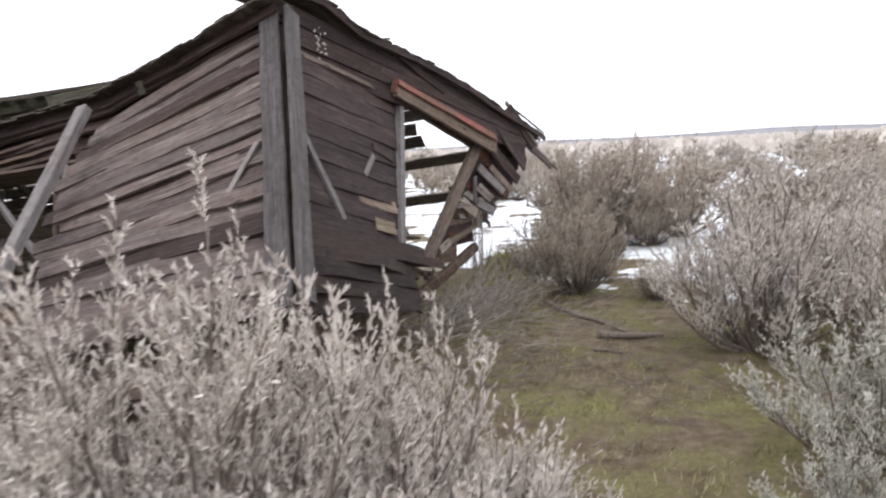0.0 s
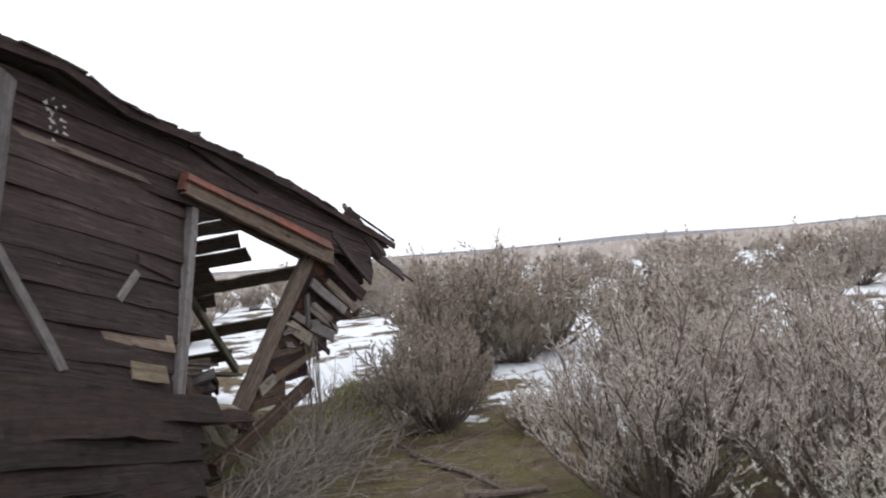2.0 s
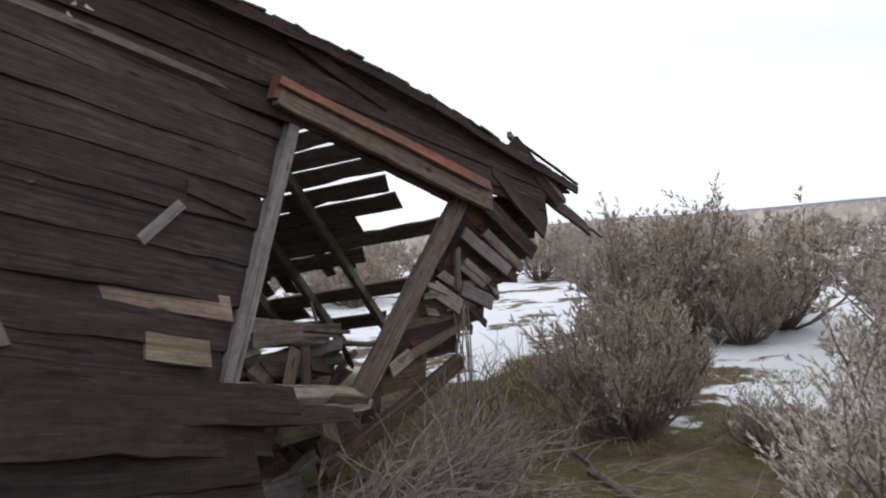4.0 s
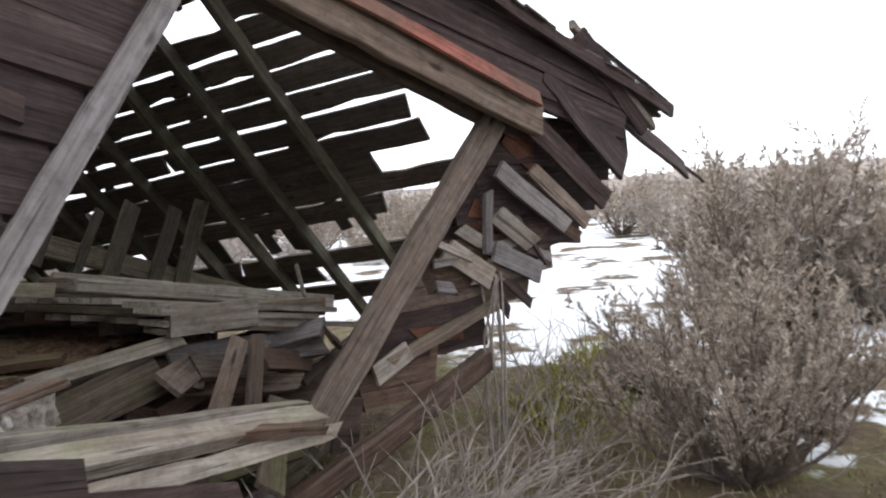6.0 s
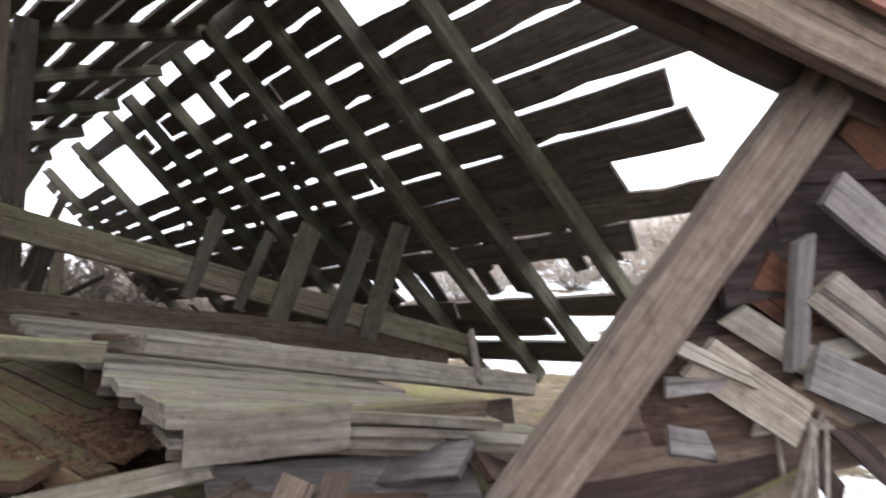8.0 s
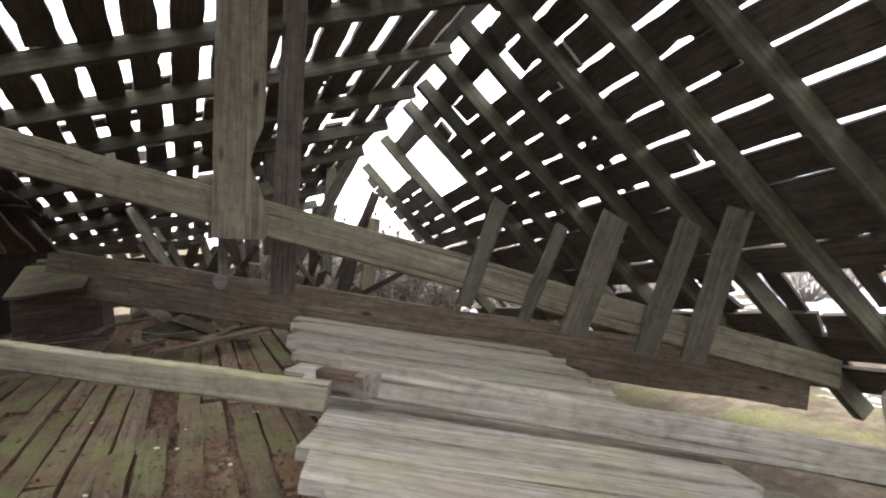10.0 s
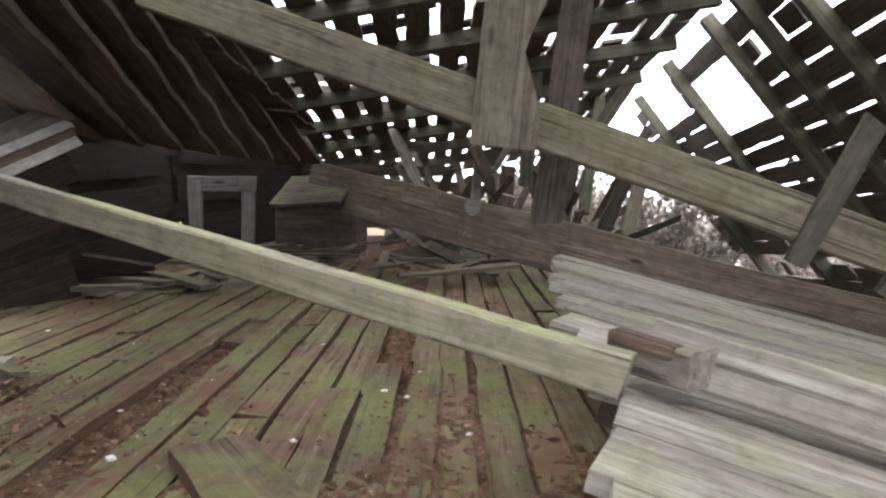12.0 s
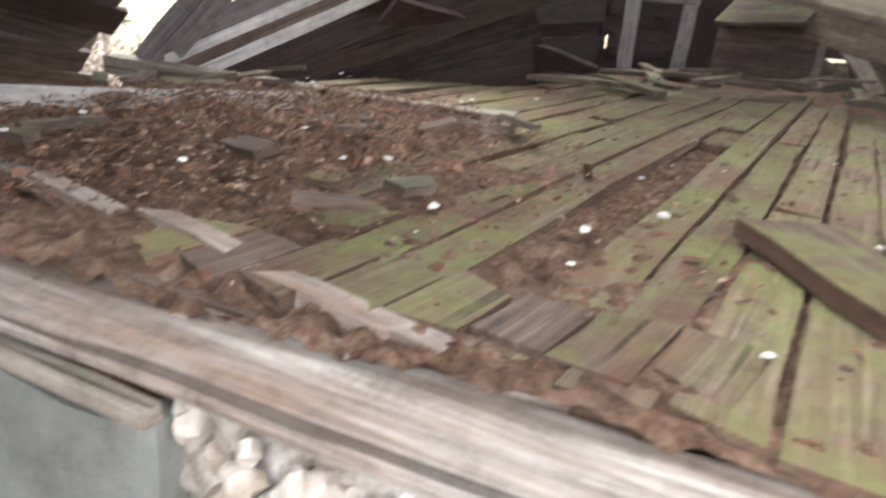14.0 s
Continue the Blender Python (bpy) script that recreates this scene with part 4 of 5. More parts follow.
plank("timber", (-1.275, 6.125, 0.905), (-2.26, 4.72, 1.195), 0.058, 0.04, (0.72, -0.62, 0.05), M_BAR, bar, w1=0.046, warp=0.004, chamfer=0.004, rag=0.006)
bar2 = thing("long_bar", "pale sawn timber lying across the board stack", "timber")
plank("timber", (-1.33, 6.17, 0.935), (-0.62, 7.30, 0.635), 0.075, 0.045, (0.72, -0.62, 0.32), M_PALE, bar2, warp=0.004, chamfer=0.004, rag=0.01)
tie = thing("tie_beam", "long fallen tie beam crossing under the roof", "beam")
TD = (Vector((-1.60, 8.45, 0.45)) - Vector((-2.29, 6.13, 1.27))).normalized()
plank("beam", Vector((-2.29, 6.13, 1.353)) - TD * 0.97, (-1.62, 8.42, 0.525), 0.118, 0.05, (0.95, -0.25, 0.1), M_BEAM, tie, chamfer=0.004, warp=0.005)
hang = thing("hanging_post", "carved flat post hanging from the roof onto the beam", "post")
verts, faces = [], []
for i in range(15):
    f = i / 14
    notch = -0.045 * math.exp(-((f - 0.30) / 0.09) ** 2) + 0.02 * math.exp(-((f - 0.06) / 0.08) ** 2)
    for y in (-0.078, 0.078 + notch):
        for zz in (-0.022, 0.022):
            verts.append((f * 0.85, y, zz))
for i in range(14):
    a = i * 4
    faces += [(a, a + 1, a + 5, a + 4), (a + 1, a + 3, a + 7, a + 5), (a + 3, a + 2, a + 6, a + 7), (a + 2, a, a + 4, a + 6)]
faces += [(0, 2, 3, 1), (56, 57, 59, 58)]
hz, hy = Vector((0.10, 0.07, 1)).normalized(), Vector((0.3, 0.92, -0.1)).normalized()
hx = hz.cross(hy).normalized()
hy = hx.cross(hz).normalized()
hm = Matrix((hz, hy, -hx)).transposed().to_4x4()
link_mesh("post_body", verts, faces, M_BEAM, hang, matrix=Matrix.Translation(Vector((-2.235, 6.185, 1.235))) @ hm)
dark = thing("hanging_post", "dark board hanging behind the carved post", "post")
plank("post_body", (-2.45, 6.38, 1.02), (-2.42, 6.50, 2.1), 0.09, 0.03, (0.9, -0.3, 0), M_ROOF, dark)
plate = thing("fallen_wall_plate", "heavy dark fallen plate with faded paint", "beam")
plank("plate", (-4.65, 5.62, 1.12), (-1.75, 8.40, 0.46), 0.26, 0.06, (0.7, -0.7, 0.15), M_JUNK, plate, chamfer=0.005, w1=0.2, warp=0.006)
knob = thing("white_insulator", "small pale round insulator on the fallen plate", "insulator")
bm = bmesh.new()
bmesh.ops.create_cone(bm, segments=20, radius1=0.045, radius2=0.036, depth=0.03, cap_ends=True)
bmesh.ops.bevel(bm, geom=bm.edges[:], offset=0.008, segments=2, affect="EDGES")
me = bpy.data.meshes.new("disc")
bm.to_mesh(me)
bm.free()
me.materials.append(M_GREY)
ob = new("disc", me)
ob.matrix_basis = look((-3.64, 6.40, 1.02), (-2.9, 5.7, 1.05))
ob.parent = knob
for i, (f, w, hgt) in enumerate(((0.33, 0.055, 0.30), (0.42, 0.045, 0.28), (0.50, 0.10, 0.36), (0.62, 0.085, 0.42), (0.70, 0.10, 0.52))):
    base = lerp((-2.29, 6.13, 1.27), (-1.62, 8.42, 0.47), f)
    t = thing("roof_strut", "grey board strut between fallen beam and rafters", "strut", group="roof struts")
    plank("board", base + Vector((0.03, 0.02, -0.06)), base + Vector((0.10 + 0.02 * i, 0.16, hgt)), w, 0.025, (0.9, -0.3, 0.1), M_RAFTER, t, warp=0.003)
t = lying("thin_stake", "thin upright stake on the board stack", (-0.62, 6.95, 0.72), (-0.66, 6.97, 0.88), 0.02, 0.015, M_PALE, (1, 0, 0), "stake")

# ---- clutter at the far end and the fallen panel ----
panel = thing("fallen_ceiling_panel", "dark stained board panel hanging from the fallen roof", "panel")
for i in range(8):
    f = i / 7
    a = lerp((-3.32, 4.74, 1.315), (-4.53, 5.55, 1.225), f)
    b = lerp((-1.65, 4.92, 1.54), (-3.5, 5.13, 1.82), f)
    plank("panel_board", a, b, 0.27, 0.02, (0.6, -0.2, -0.75), M_PANEL, panel, warp=0.004, rag=0.008)
chair = thing("broken_chair_frame", "broken grey painted chair frame on the floor", "chair")
for a, b, w in (((-4.55, 4.98, 0.70), (-4.55, 4.97, 1.13), 0.075), ((-4.62, 5.25, 0.70), (-4.62, 5.26, 1.13), 0.075), ((-4.55, 4.94, 1.10), (-4.62, 5.30, 1.10), 0.09)):
    plank("leg" if a[2] < 0.8 else "rail", a, b, w, 0.04, (1, 0, 0), M_GREY, chair, chamfer=0.004)
crate = thing("wooden_box", "dark wooden box with a lifted lid board", "box")
for a, b, w, fc in (((-4.55, 5.42, 0.86), (-4.40, 5.86, 0.86), 0.32, (0.95, -0.25, 0)), ((-4.55, 5.42, 0.86), (-4.95, 5.5, 0.86), 0.32, (-0.2, -1, 0)), ((-4.40, 5.86, 0.86), (-4.8, 5.95, 0.86), 0.32, (0.2, 1, 0)), ((-4.95, 5.5, 0.86), (-4.8, 5.95, 0.86), 0.32, (-1, 0.2, 0))):
    plank("box_side", a, b, w, 0.02, fc, M_PANEL, crate, rag=0.001)
plank("lid", (-4.62, 5.45, 1.06), (-4.45, 5.85, 1.09), 0.36, 0.02, (0.4, -0.2, 0.9), M_JUNK, crate)
trim = thing("fallen_window_trim", "weathered white window trim boards leaning at the wall", "trim board")
for k in range(5):
    o = Vector((0.012 * k, 0.012 * k, -0.032 * k))
    plank("trim_board", Vector((-2.20, 3.98, 0.79)) + o, Vector((-3.05, 4.84, 1.385)) + o, 0.034, 0.02 + 0.012 * (k % 2), (0.72, 0.68, 0.1), (M_GREY, M_GREY, M_WHITE, M_PANEL, M_WHITE)[k], trim, warp=0.002, rag=0.01)
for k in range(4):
    plank("dark_backing", Vector((-2.36, 4.06, 0.70)) - Vector((0.05, 0.05, 0.06 * k)), Vector((-3.12, 4.86, 1.20)) - Vector((0.05, 0.05, 0.14 * k)), 0.16, 0.02, (0.72, 0.68, 0.1), M_DAMP_SHADED, trim, rag=0.01)
lying("leaning_grey_board", "pale grey board leaning in the broken window gap", (-2.17, 3.96, 0.72), (-2.37, 4.55, 1.42), 0.10, 0.025, M_GREY, (0.75, 0.65, 0.1))
lying("leaning_grey_board", "thin dark batten leaning beside the grey board", (-2.30, 4.20, 1.02), (-2.42, 4.56, 1.44), 0.03, 0.02, M_PANEL, (0.75, 0.65, 0.1))
for i in range(7):
    a = Vector((-3.0 - 0.25 * i, 4.45 + 0.12 * i, 0.72))
    lying("floor_debris_board", "broken dark board lying on the far floor", a, a + Vector((rng.uniform(-0.7, 0.7), rng.uniform(0.3, 0.6), rng.uniform(0, 0.04))), 0.07, 0.02, M_JUNK, group="far floor boards", rag=0.04)
for i in range(26):
    a = Vector((rng.uniform(-4.6, -3.1), rng.uniform(5.0, 6.6), 0.72 + rng.uniform(0, 0.04)))
    r = rng.uniform(0.15, 0.55)
    ang = rng.uniform(-0.6, 0.6) + (1.5 if i % 2 else 0)
    lying("floor_debris_board", "thin broken board lying on the far floor", a, a + Vector((-r * math.cos(ang), r * math.sin(ang), rng.uniform(0, 0.03))), rng.uniform(0.02, 0.06), 0.015, M_JUNK, group="far floor boards", rag=0.03)
for i in range(60):
    a = Vector((rng.uniform(-6.6, -4.3), rng.uniform(6.2, 7.8), rng.uniform(0.62, 0.95)))
    v = Vector((rng.uniform(-1, 1), rng.uniform(-1, 1), rng.uniform(-0.5, 0.7))).normalized() * rng.uniform(0.12, 0.4)
    a.z = 0.64 + abs(v.z)
    lying("collapsed_board", "broken board in the collapsed far end", a - v, a + v, rng.uniform(0.03, 0.1), 0.02, (M_PALE, M_JUNK, M_RAFTER)[i % 3], Vector((1, 0.1, 0.3)), group="collapsed far end", rag=0.04)
for a, b in (((-5.6, 7.2, 0.7), (-5.3, 7.9, 1.9)), ((-4.9, 7.0, 1.1), (-4.85, 7.05, 2.0)), ((-5.9, 6.6, 0.7), (-5.7, 7.2, 1.7)), ((-5.4, 7.6, 0.9), (-5.9, 7.9, 2.0)), ((-4.7, 6.9, 1.55), (-5.3, 7.4, 1.7))):
    lying("collapsed_board", "long broken board standing in the far end", a, b, 0.09, 0.03, M_RAFTER, Vector((1, 0.1, 0.2)), group="collapsed far end")
# Far inner wall: its deep shade is put into the board colour.
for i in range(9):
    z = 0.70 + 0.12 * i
    lying("inner_wall_board", "dark board of the far inner side wall", (-3.0, 4.50 + 0.05 * (i % 2), z * 0.9), (-5.0, 4.78, z * 0.95), 0.165, 0.02, M_DAMP_SHADED, (0.3, -0.95, 0), group="inner wall boards", rag=0.04)
    lying("inner_wall_board", "dark board of the far inner side wall", (-4.9, 4.78 + 0.03 * (i % 2), z), (-6.8, 5.5, z), 0.165, 0.02, M_DAMP_SHADED, (0.3, -0.95, 0), group="inner wall boards", rag=0.04)
for i in range(12):
    z = 0.75 + 0.115 * i
    if i in (5, 8):
        continue
    lying("end_wall_board", "gapped dark board of the ruined end wall", (-6.75, 5.0, z), (-6.3 - rng.uniform(0, 0.4), 7.0 - 0.05 * i, z + rng.uniform(-0.03, 0.03)), 0.09, 0.02, M_ROOF, (1, 0.1, 0), group="end wall boards")

# ---- debris between the wall and the floor edge ----
for i in range(44):
    c = Vector((rng.uniform(-0.85, -0.45), rng.uniform(5.3, 6.5), rng.uniform(0.12, 0.66)))
    c.x -= 0.25 * (c.z - 0.12)
    if c.y < 6.0:
        c.z = min(c.z, 0.08)
    ang = rng.gauss(1.05, 0.45)
    v = Vector((math.cos(ang) * 0.9, math.sin(ang), rng.uniform(-0.25, 0.2))).normalized() * rng.uniform(0.15, 0.38)
    lying("debris_board", "broken weathered board in the heap under the floor", c - v, c + v, rng.uniform(0.04, 0.13), 0.02, (M_JUNK, M_POST, M_ROT, M_GREY)[i % 4], Vector((0.6, -0.3, rng.uniform(0.2, 1))), group="debris heap", rag=0.04, warp=0.008)
lying("debris_board", "pale cut board sticking out of the debris heap", (-1.25, 5.52, 0.62), (-0.70, 6.02, 0.73), 0.05, 0.04, M_PALE, (0.7, -0.5, 0.4), group="debris heap")
lying("debris_board", "wide grey board lying in the debris heap", (-1.2, 5.25, 0.44), (-0.78, 6.0, 0.62), 0.15, 0.025, M_JUNK, (0.8, -0.45, 0.4), group="debris heap")
lying("debris_board", "leaning split board in the debris heap", (-0.53, 6.10, 0.70), (-0.56, 5.86, 0.38), 0.07, 0.02, M_POST, (0.9, -0.3, 0.2), group="debris heap")
lying("debris_board", "leaning split board in the debris heap", (-0.50, 6.18, 0.70), (-0.46, 5.98, 0.36), 0.06, 0.02, M_POST, (0.9, -0.3, 0.2), group="debris heap")


# Dark fill boards, added to stand in for the shade under the floor.
for k in range(5):
    lying("under_floor_board", "added dark board filling the shaded space under the floor", (-1.05, 5.55, 0.08 + 0.125 * k), (-0.62 - 0.02 * k, 7.25, 0.06 + 0.12 * k), 0.12, 0.02, M_PANEL, (0.95, -0.25, 0), group="under floor boards", rag=0.04)
for i in range(26):
    c = Vector((rng.uniform(-0.85, -0.35), rng.uniform(5.95, 6.9), rng.uniform(0.1, 0.58)))
    v = Vector((rng.uniform(-0.3, 0.7), rng.uniform(0.4, 1), rng.uniform(-0.3, 0.3))).normalized() * rng.uniform(0.15, 0.35)
    lying("debris_board", "broken weathered board in the heap under the floor", c - v, c + v, rng.uniform(0.04, 0.12), 0.02, (M_PANEL, M_JUNK, M_ROT)[i % 3], Vector((0.7, -0.3, rng.uniform(0.1, 0.9))), group="debris heap", rag=0.04, warp=0.008)


# ---- sagebrush ----
def tube(verts, faces, pts, r0, r1, sides=4):
    base = len(verts)
    n = len(pts)
    for i, p in enumerate(pts):
        d = (pts[min(i + 1, n - 1)] - pts[max(i - 1, 0)]).normalized()
        a = d.orthogonal().normalized()
        b = d.cross(a)
        r = r0 + (r1 - r0) * i / (n - 1)
        for k in range(sides):
            t = 2 * math.pi * k / sides
            verts.append(p + a * (r * math.cos(t)) + b * (r * math.sin(t)))
    for i in range(n - 1):
        for k in range(sides):
            v, w = base + i * sides + k, base + i * sides + (k + 1) % sides
            faces.append((v, w, w + sides, v + sides))


def make_bush(seed, stems, twigs, leaves, leaf, height=1.0, spread=0.62):
    """One shrub: crooked woody stems, upright feathery plumes and very many slim leaves along their sprigs."""
    r = random.Random(seed)
    wv, wf, lv, lf = [], [], [], []
    fine = leaf < 0.03
    for s in range(stems):
        ang = s * 2.399 + r.uniform(-0.4, 0.4)
        reach = spread * (r.random() ** 0.55)
        h = height * (0.5 + 0.42 * r.random()) * (1.06 - 0.5 * (reach / spread) ** 2)
        tipp = Vector((reach * math.cos(ang), reach * math.sin(ang), h))
        pts = [Vector((0.03 * math.cos(ang), 0.03 * math.sin(ang), -0.03))]
        for i in range(1, 5):
            f = i / 4
            pts.append(Vector((tipp.x * f ** 0.7, tipp.y * f ** 0.7, tipp.z * f ** 1.3)) + Vector((r.uniform(-1, 1), r.uniform(-1, 1), r.uniform(-1, 1))) * 0.035)
        tube(wv, wf, pts, 0.015 * height, 0.003, 5 if fine else 3)
        for k in range(twigs):
            f = 0.2 + 0.8 * r.random() ** 0.8
            i = min(int(f * 4), 3)
            p = pts[i].lerp(pts[i + 1], f * 4 - i)
            out = Vector((p.x, p.y, 0)) * 0.7 + Vector((r.gauss(0, 0.34), r.gauss(0, 0.34), r.uniform(0.6, 1.15)))
            out.normalize()
            L = height * r.uniform(0.13, 0.30) * (1.2 - 0.35 * f)
            bend = Vector((r.gauss(0, 0.06), r.gauss(0, 0.06), 0.05))
            tw = [p, p + out * (L * 0.5) + bend * 0.5 * L, p + out * L + bend * 2 * L]
            if fine:
                tube(wv, wf, tw, 0.0028, 0.0008, 3)
            sprigs = 7 if fine else 4
            for q in range(sprigs):
                g = 0.08 + 0.92 * (q + r.random()) / sprigs
                c0 = tw[0].lerp(tw[1], g * 2) if g < 0.5 else tw[1].lerp(tw[2], g * 2 - 1)
                turn = q * 2.399 + r.uniform(-0.5, 0.5)
                sd0 = out.orthogonal().normalized()
                sd0 = sd0 * math.cos(turn) + out.cross(sd0) * math.sin(turn)
                ax = (out * 0.8 + sd0 * r.uniform(0.35, 0.75) + Vector((0, 0, 0.25))).normalized()
                sl = L * r.uniform(0.2, 0.4) * (1.15 - 0.6 * g)
                for n in range(leaves // sprigs):
                    c = c0 + ax * (sl * r.random())
                    dv = (ax + Vector((r.gauss(0, 0.55), r.gauss(0, 0.55), r.gauss(0.1, 0.45)))).normalized()
                    sd = dv.cross(Vector((r.gauss(0, 1), r.gauss(0, 1), r.gauss(0, 1)))).normalized()
                    ll, ww = leaf * r.uniform(0.7, 1.5), leaf * r.uniform(0.13, 0.24)
                    b = len(lv)
                    lv += [c - sd * ww, c + sd * ww, c + dv * ll]
                    lf.append((b, b + 1, b + 2))
    return wv, wf, lv, lf


def bush_thing(seed, stems, twigs, leaves, leaf, label, leaf_mat, height=1.0, spread=0.62):
    wv, wf, lv, lf = make_bush(seed, stems, twigs, leaves, leaf, height, spread)
    t = thing("sagebrush", label, "shrub", group="sagebrush")
    link_mesh("woody_base", [tuple(v) for v in wv], wf, M_BARK, t)["kind"] = "stuff"
    link_mesh("foliage", [tuple(v) for v in lv], lf, leaf_mat, t)["kind"] = "stuff"
    return t


def place(t, x, y, s, turn, sz=1.0, first=False):
    m = pose(x, y, ground_height(x, y), 0, 0, turn) @ Matrix.Diagonal((s, s, s * sz, 1))
    if first:
        t.matrix_basis = m
        return t
    c = copy_thing(t, Matrix.Identity(4))
    c.matrix_basis = m
    return c


near_a = bush_thing(11, 44, 13, 133, 0.0145, "pale grey winter sagebrush with feathery upright tips", M_LEAF)
near_b = bush_thing(23, 44, 13, 133, 0.0145, "tall pale grey sagebrush with dense soft tips", M_LEAF)
near_c = bush_thing(37, 42, 13, 112, 0.019, "brownish sagebrush with sparse dry tips", M_LEAF2)
near_d = bush_thing(41, 32, 11, 91, 0.019, "low grey-green sagebrush beside the path", M_LEAF3)
place(near_c, 1.25, 6.55, 0.9, 30, 1.0, True)
place(near_a, -0.86, 1.90, 1.16, 20, 1.1, True)
place(near_b, -0.33, 1.95, 0.86, 70, 1.16, True)
place(near_a, -0.16, 1.66, 0.78, 200, 0.92)
place(near_b, 0.06, 1.70, 0.66, 300, 0.9)
place(near_b, -1.35, 1.75, 1.12, 160, 0.95)
place(near_a, -0.85, 1.32, 0.86, 110, 0.9)
place(near_b, -0.42, 1.32, 0.74, 240, 0.9)
place(near_a, -1.6, 2.5, 0.85, 280, 0.85)
place(near_b, 2.05, 4.6, 1.22, 10, 0.98)
place(near_a, 2.75, 4.1, 1.15, 95, 0.95)
place(near_d, 1.7, 2.95, 0.85, 60, 0.8, True)
place(near_d, 2.3, 2.6, 0.85, 200, 0.8)
place(near_d, 1.25, 2.35, 0.5, 120, 0.8)
place(near_a, 3.1, 5.4, 0.95, 150, 0.95)
place(near_a, 0.0, 2.5, 0.5, 40, 0.75)
place(near_b, -0.3, 2.95, 0.42, 130, 0.8)
place(near_a, 0.08, 2.1, 0.56, 250, 0.95)
place(near_c, -0.45, 3.45, 0.5, 210, 0.8)
place(near_c, 1.0, 7.5, 0.5, 240, 0.8)
place(near_c, 1.9, 6.2, 0.42, 300, 0.8)
place(near_c, 2.25, 9.6, 1.55, 80, 1.0)
place(near_c, 1.75, 9.2, 0.8, 210, 0.95)
place(near_c, 2.9, 9.3, 0.9, 10, 0.95)
place(near_c, 1.65, 7.3, 0.5, 100, 0.85)

mid_a = bush_thing(53, 30, 9, 36, 0.042, "grey sagebrush in the open field", M_LEAF4)
mid_b = bush_thing(59, 30, 9, 36, 0.042, "brown-grey sagebrush in the open field", M_LEAF2)
far_a = bush_thing(61, 18, 6, 20, 0.085, "distant grey sagebrush on the open plain", M_LEAF4)
far_b = bush_thing(67, 18, 6, 20, 0.085, "distant brown sagebrush on the open plain", M_LEAF2)


def in_house(x, y, pad=0.6):
    hx, hy = x + 2.9, y - 6.0
    a, b = hx * 0.95 - hy * 0.3, hx * 0.3 + hy * 0.95
    return abs(a) < 3.2 + pad and abs(b) < 2.3 + pad


fr = random.Random(99)
used_first = set()
count = 0
while count < 285:
    y = 7.0 + 55 * fr.random() ** 1.7
    x = fr.uniform(-1, 1) * (6 + 0.72 * y) + 0.25 * y
    if in_house(x, y) or (-5.5 < x < 0.6 and y < 13.5) or (y < 8.8 and -1.2 < x < 3.0) or (y < 8.2 and -1 < x < 1.2):
        continue
    if noise.noise(Vector((x * 0.3, y * 0.3, 5))) < -0.22:
        continue
    d = math.hypot(x, y - 3)
    t = (mid_a if fr.random() < 0.55 else mid_b) if d < 17 else (far_a if fr.random() < 0.6 else far_b)
    place(t, x, y, fr.uniform(0.75, 1.35) if fr.random() < 0.8 else 1.6, fr.uniform(0, 360), fr.uniform(0.75, 1.0), first=t.name not in used_first)
    used_first.add(t.name)
    count += 1
for x, y, s in ((4.2, 3.0, 1.1), (3.8, 4.4, 1.0), (4.4, 6.2, 1.2), (4.0, 7.6, 1.0), (-3.2, 2.6, 1.0), (-4.0, 3.4, 1.1), (5.4, 5.0, 1.2), (-2.9, 1.6, 0.9)):
    place(mid_a if s > 1.05 else mid_b, x, y, s, fr.uniform(0, 360), 0.9)


def far_field():
    """Far scrub to the skyline: joined clumps of coarse leaf blades."""
    r = random.Random(5)
    lv, lf = [], []
    for i in range(5200):
        y = 45 + 480 * r.random() ** 1.6
        x = r.uniform(-0.85, 1.05) * y
        s = r.uniform(0.8, 1.6)
        z0 = ground_height(x, y)
        for k in range(14):
            a, rr = r.uniform(0, 6.28), r.random() ** 0.5 * 0.9 * s
            c = Vector((x + rr * math.cos(a), y + rr * math.sin(a), z0 + r.uniform(0.1, 0.6) * s))
            w, h = r.uniform(0.12, 0.3) * s, r.uniform(0.25, 0.5) * s
            d = Vector((math.cos(a + 1.5), math.sin(a + 1.5), 0)) * w
            b = len(lv)
            lv += [tuple(c - d), tuple(c + d), tuple(c + d * 0.4 + Vector((0, 0, h))), tuple(c - d * 0.6 + Vector((0, 0, h * 0.8)))]
            lf.append((b, b + 1, b + 2, b + 3))
    tagged(link_mesh("far_sagebrush", lv, lf, M_LEAF), "far plain of grey sagebrush reaching the skyline", "scrub", kind="stuff")


far_field()
M_HILL = rough_mat("far_hill", [(0.3, (0.16, 0.15, 0.16)), (0.7, (0.28, 0.27, 0.28))], 0.01, bump=0)
hv, hf = [], []
for i in range(61):
    x = -900 + 40 * i
    h = 6 + 9 * max(0, noise.noise(Vector((i * 0.11, 2, 0))) + 0.35)
    hv += [(x, 1250, -4), (x, 1330, h), (x, 1480, h * 0.8)]
for i in range(60):
    for k in range(2):
        a = i * 3 + k
        hf.append((a, a + 3, a + 4, a + 1))
tagged(link_mesh("backdrop", hv, hf, M_HILL), "low grey hills on the skyline", "hills", kind="structure")


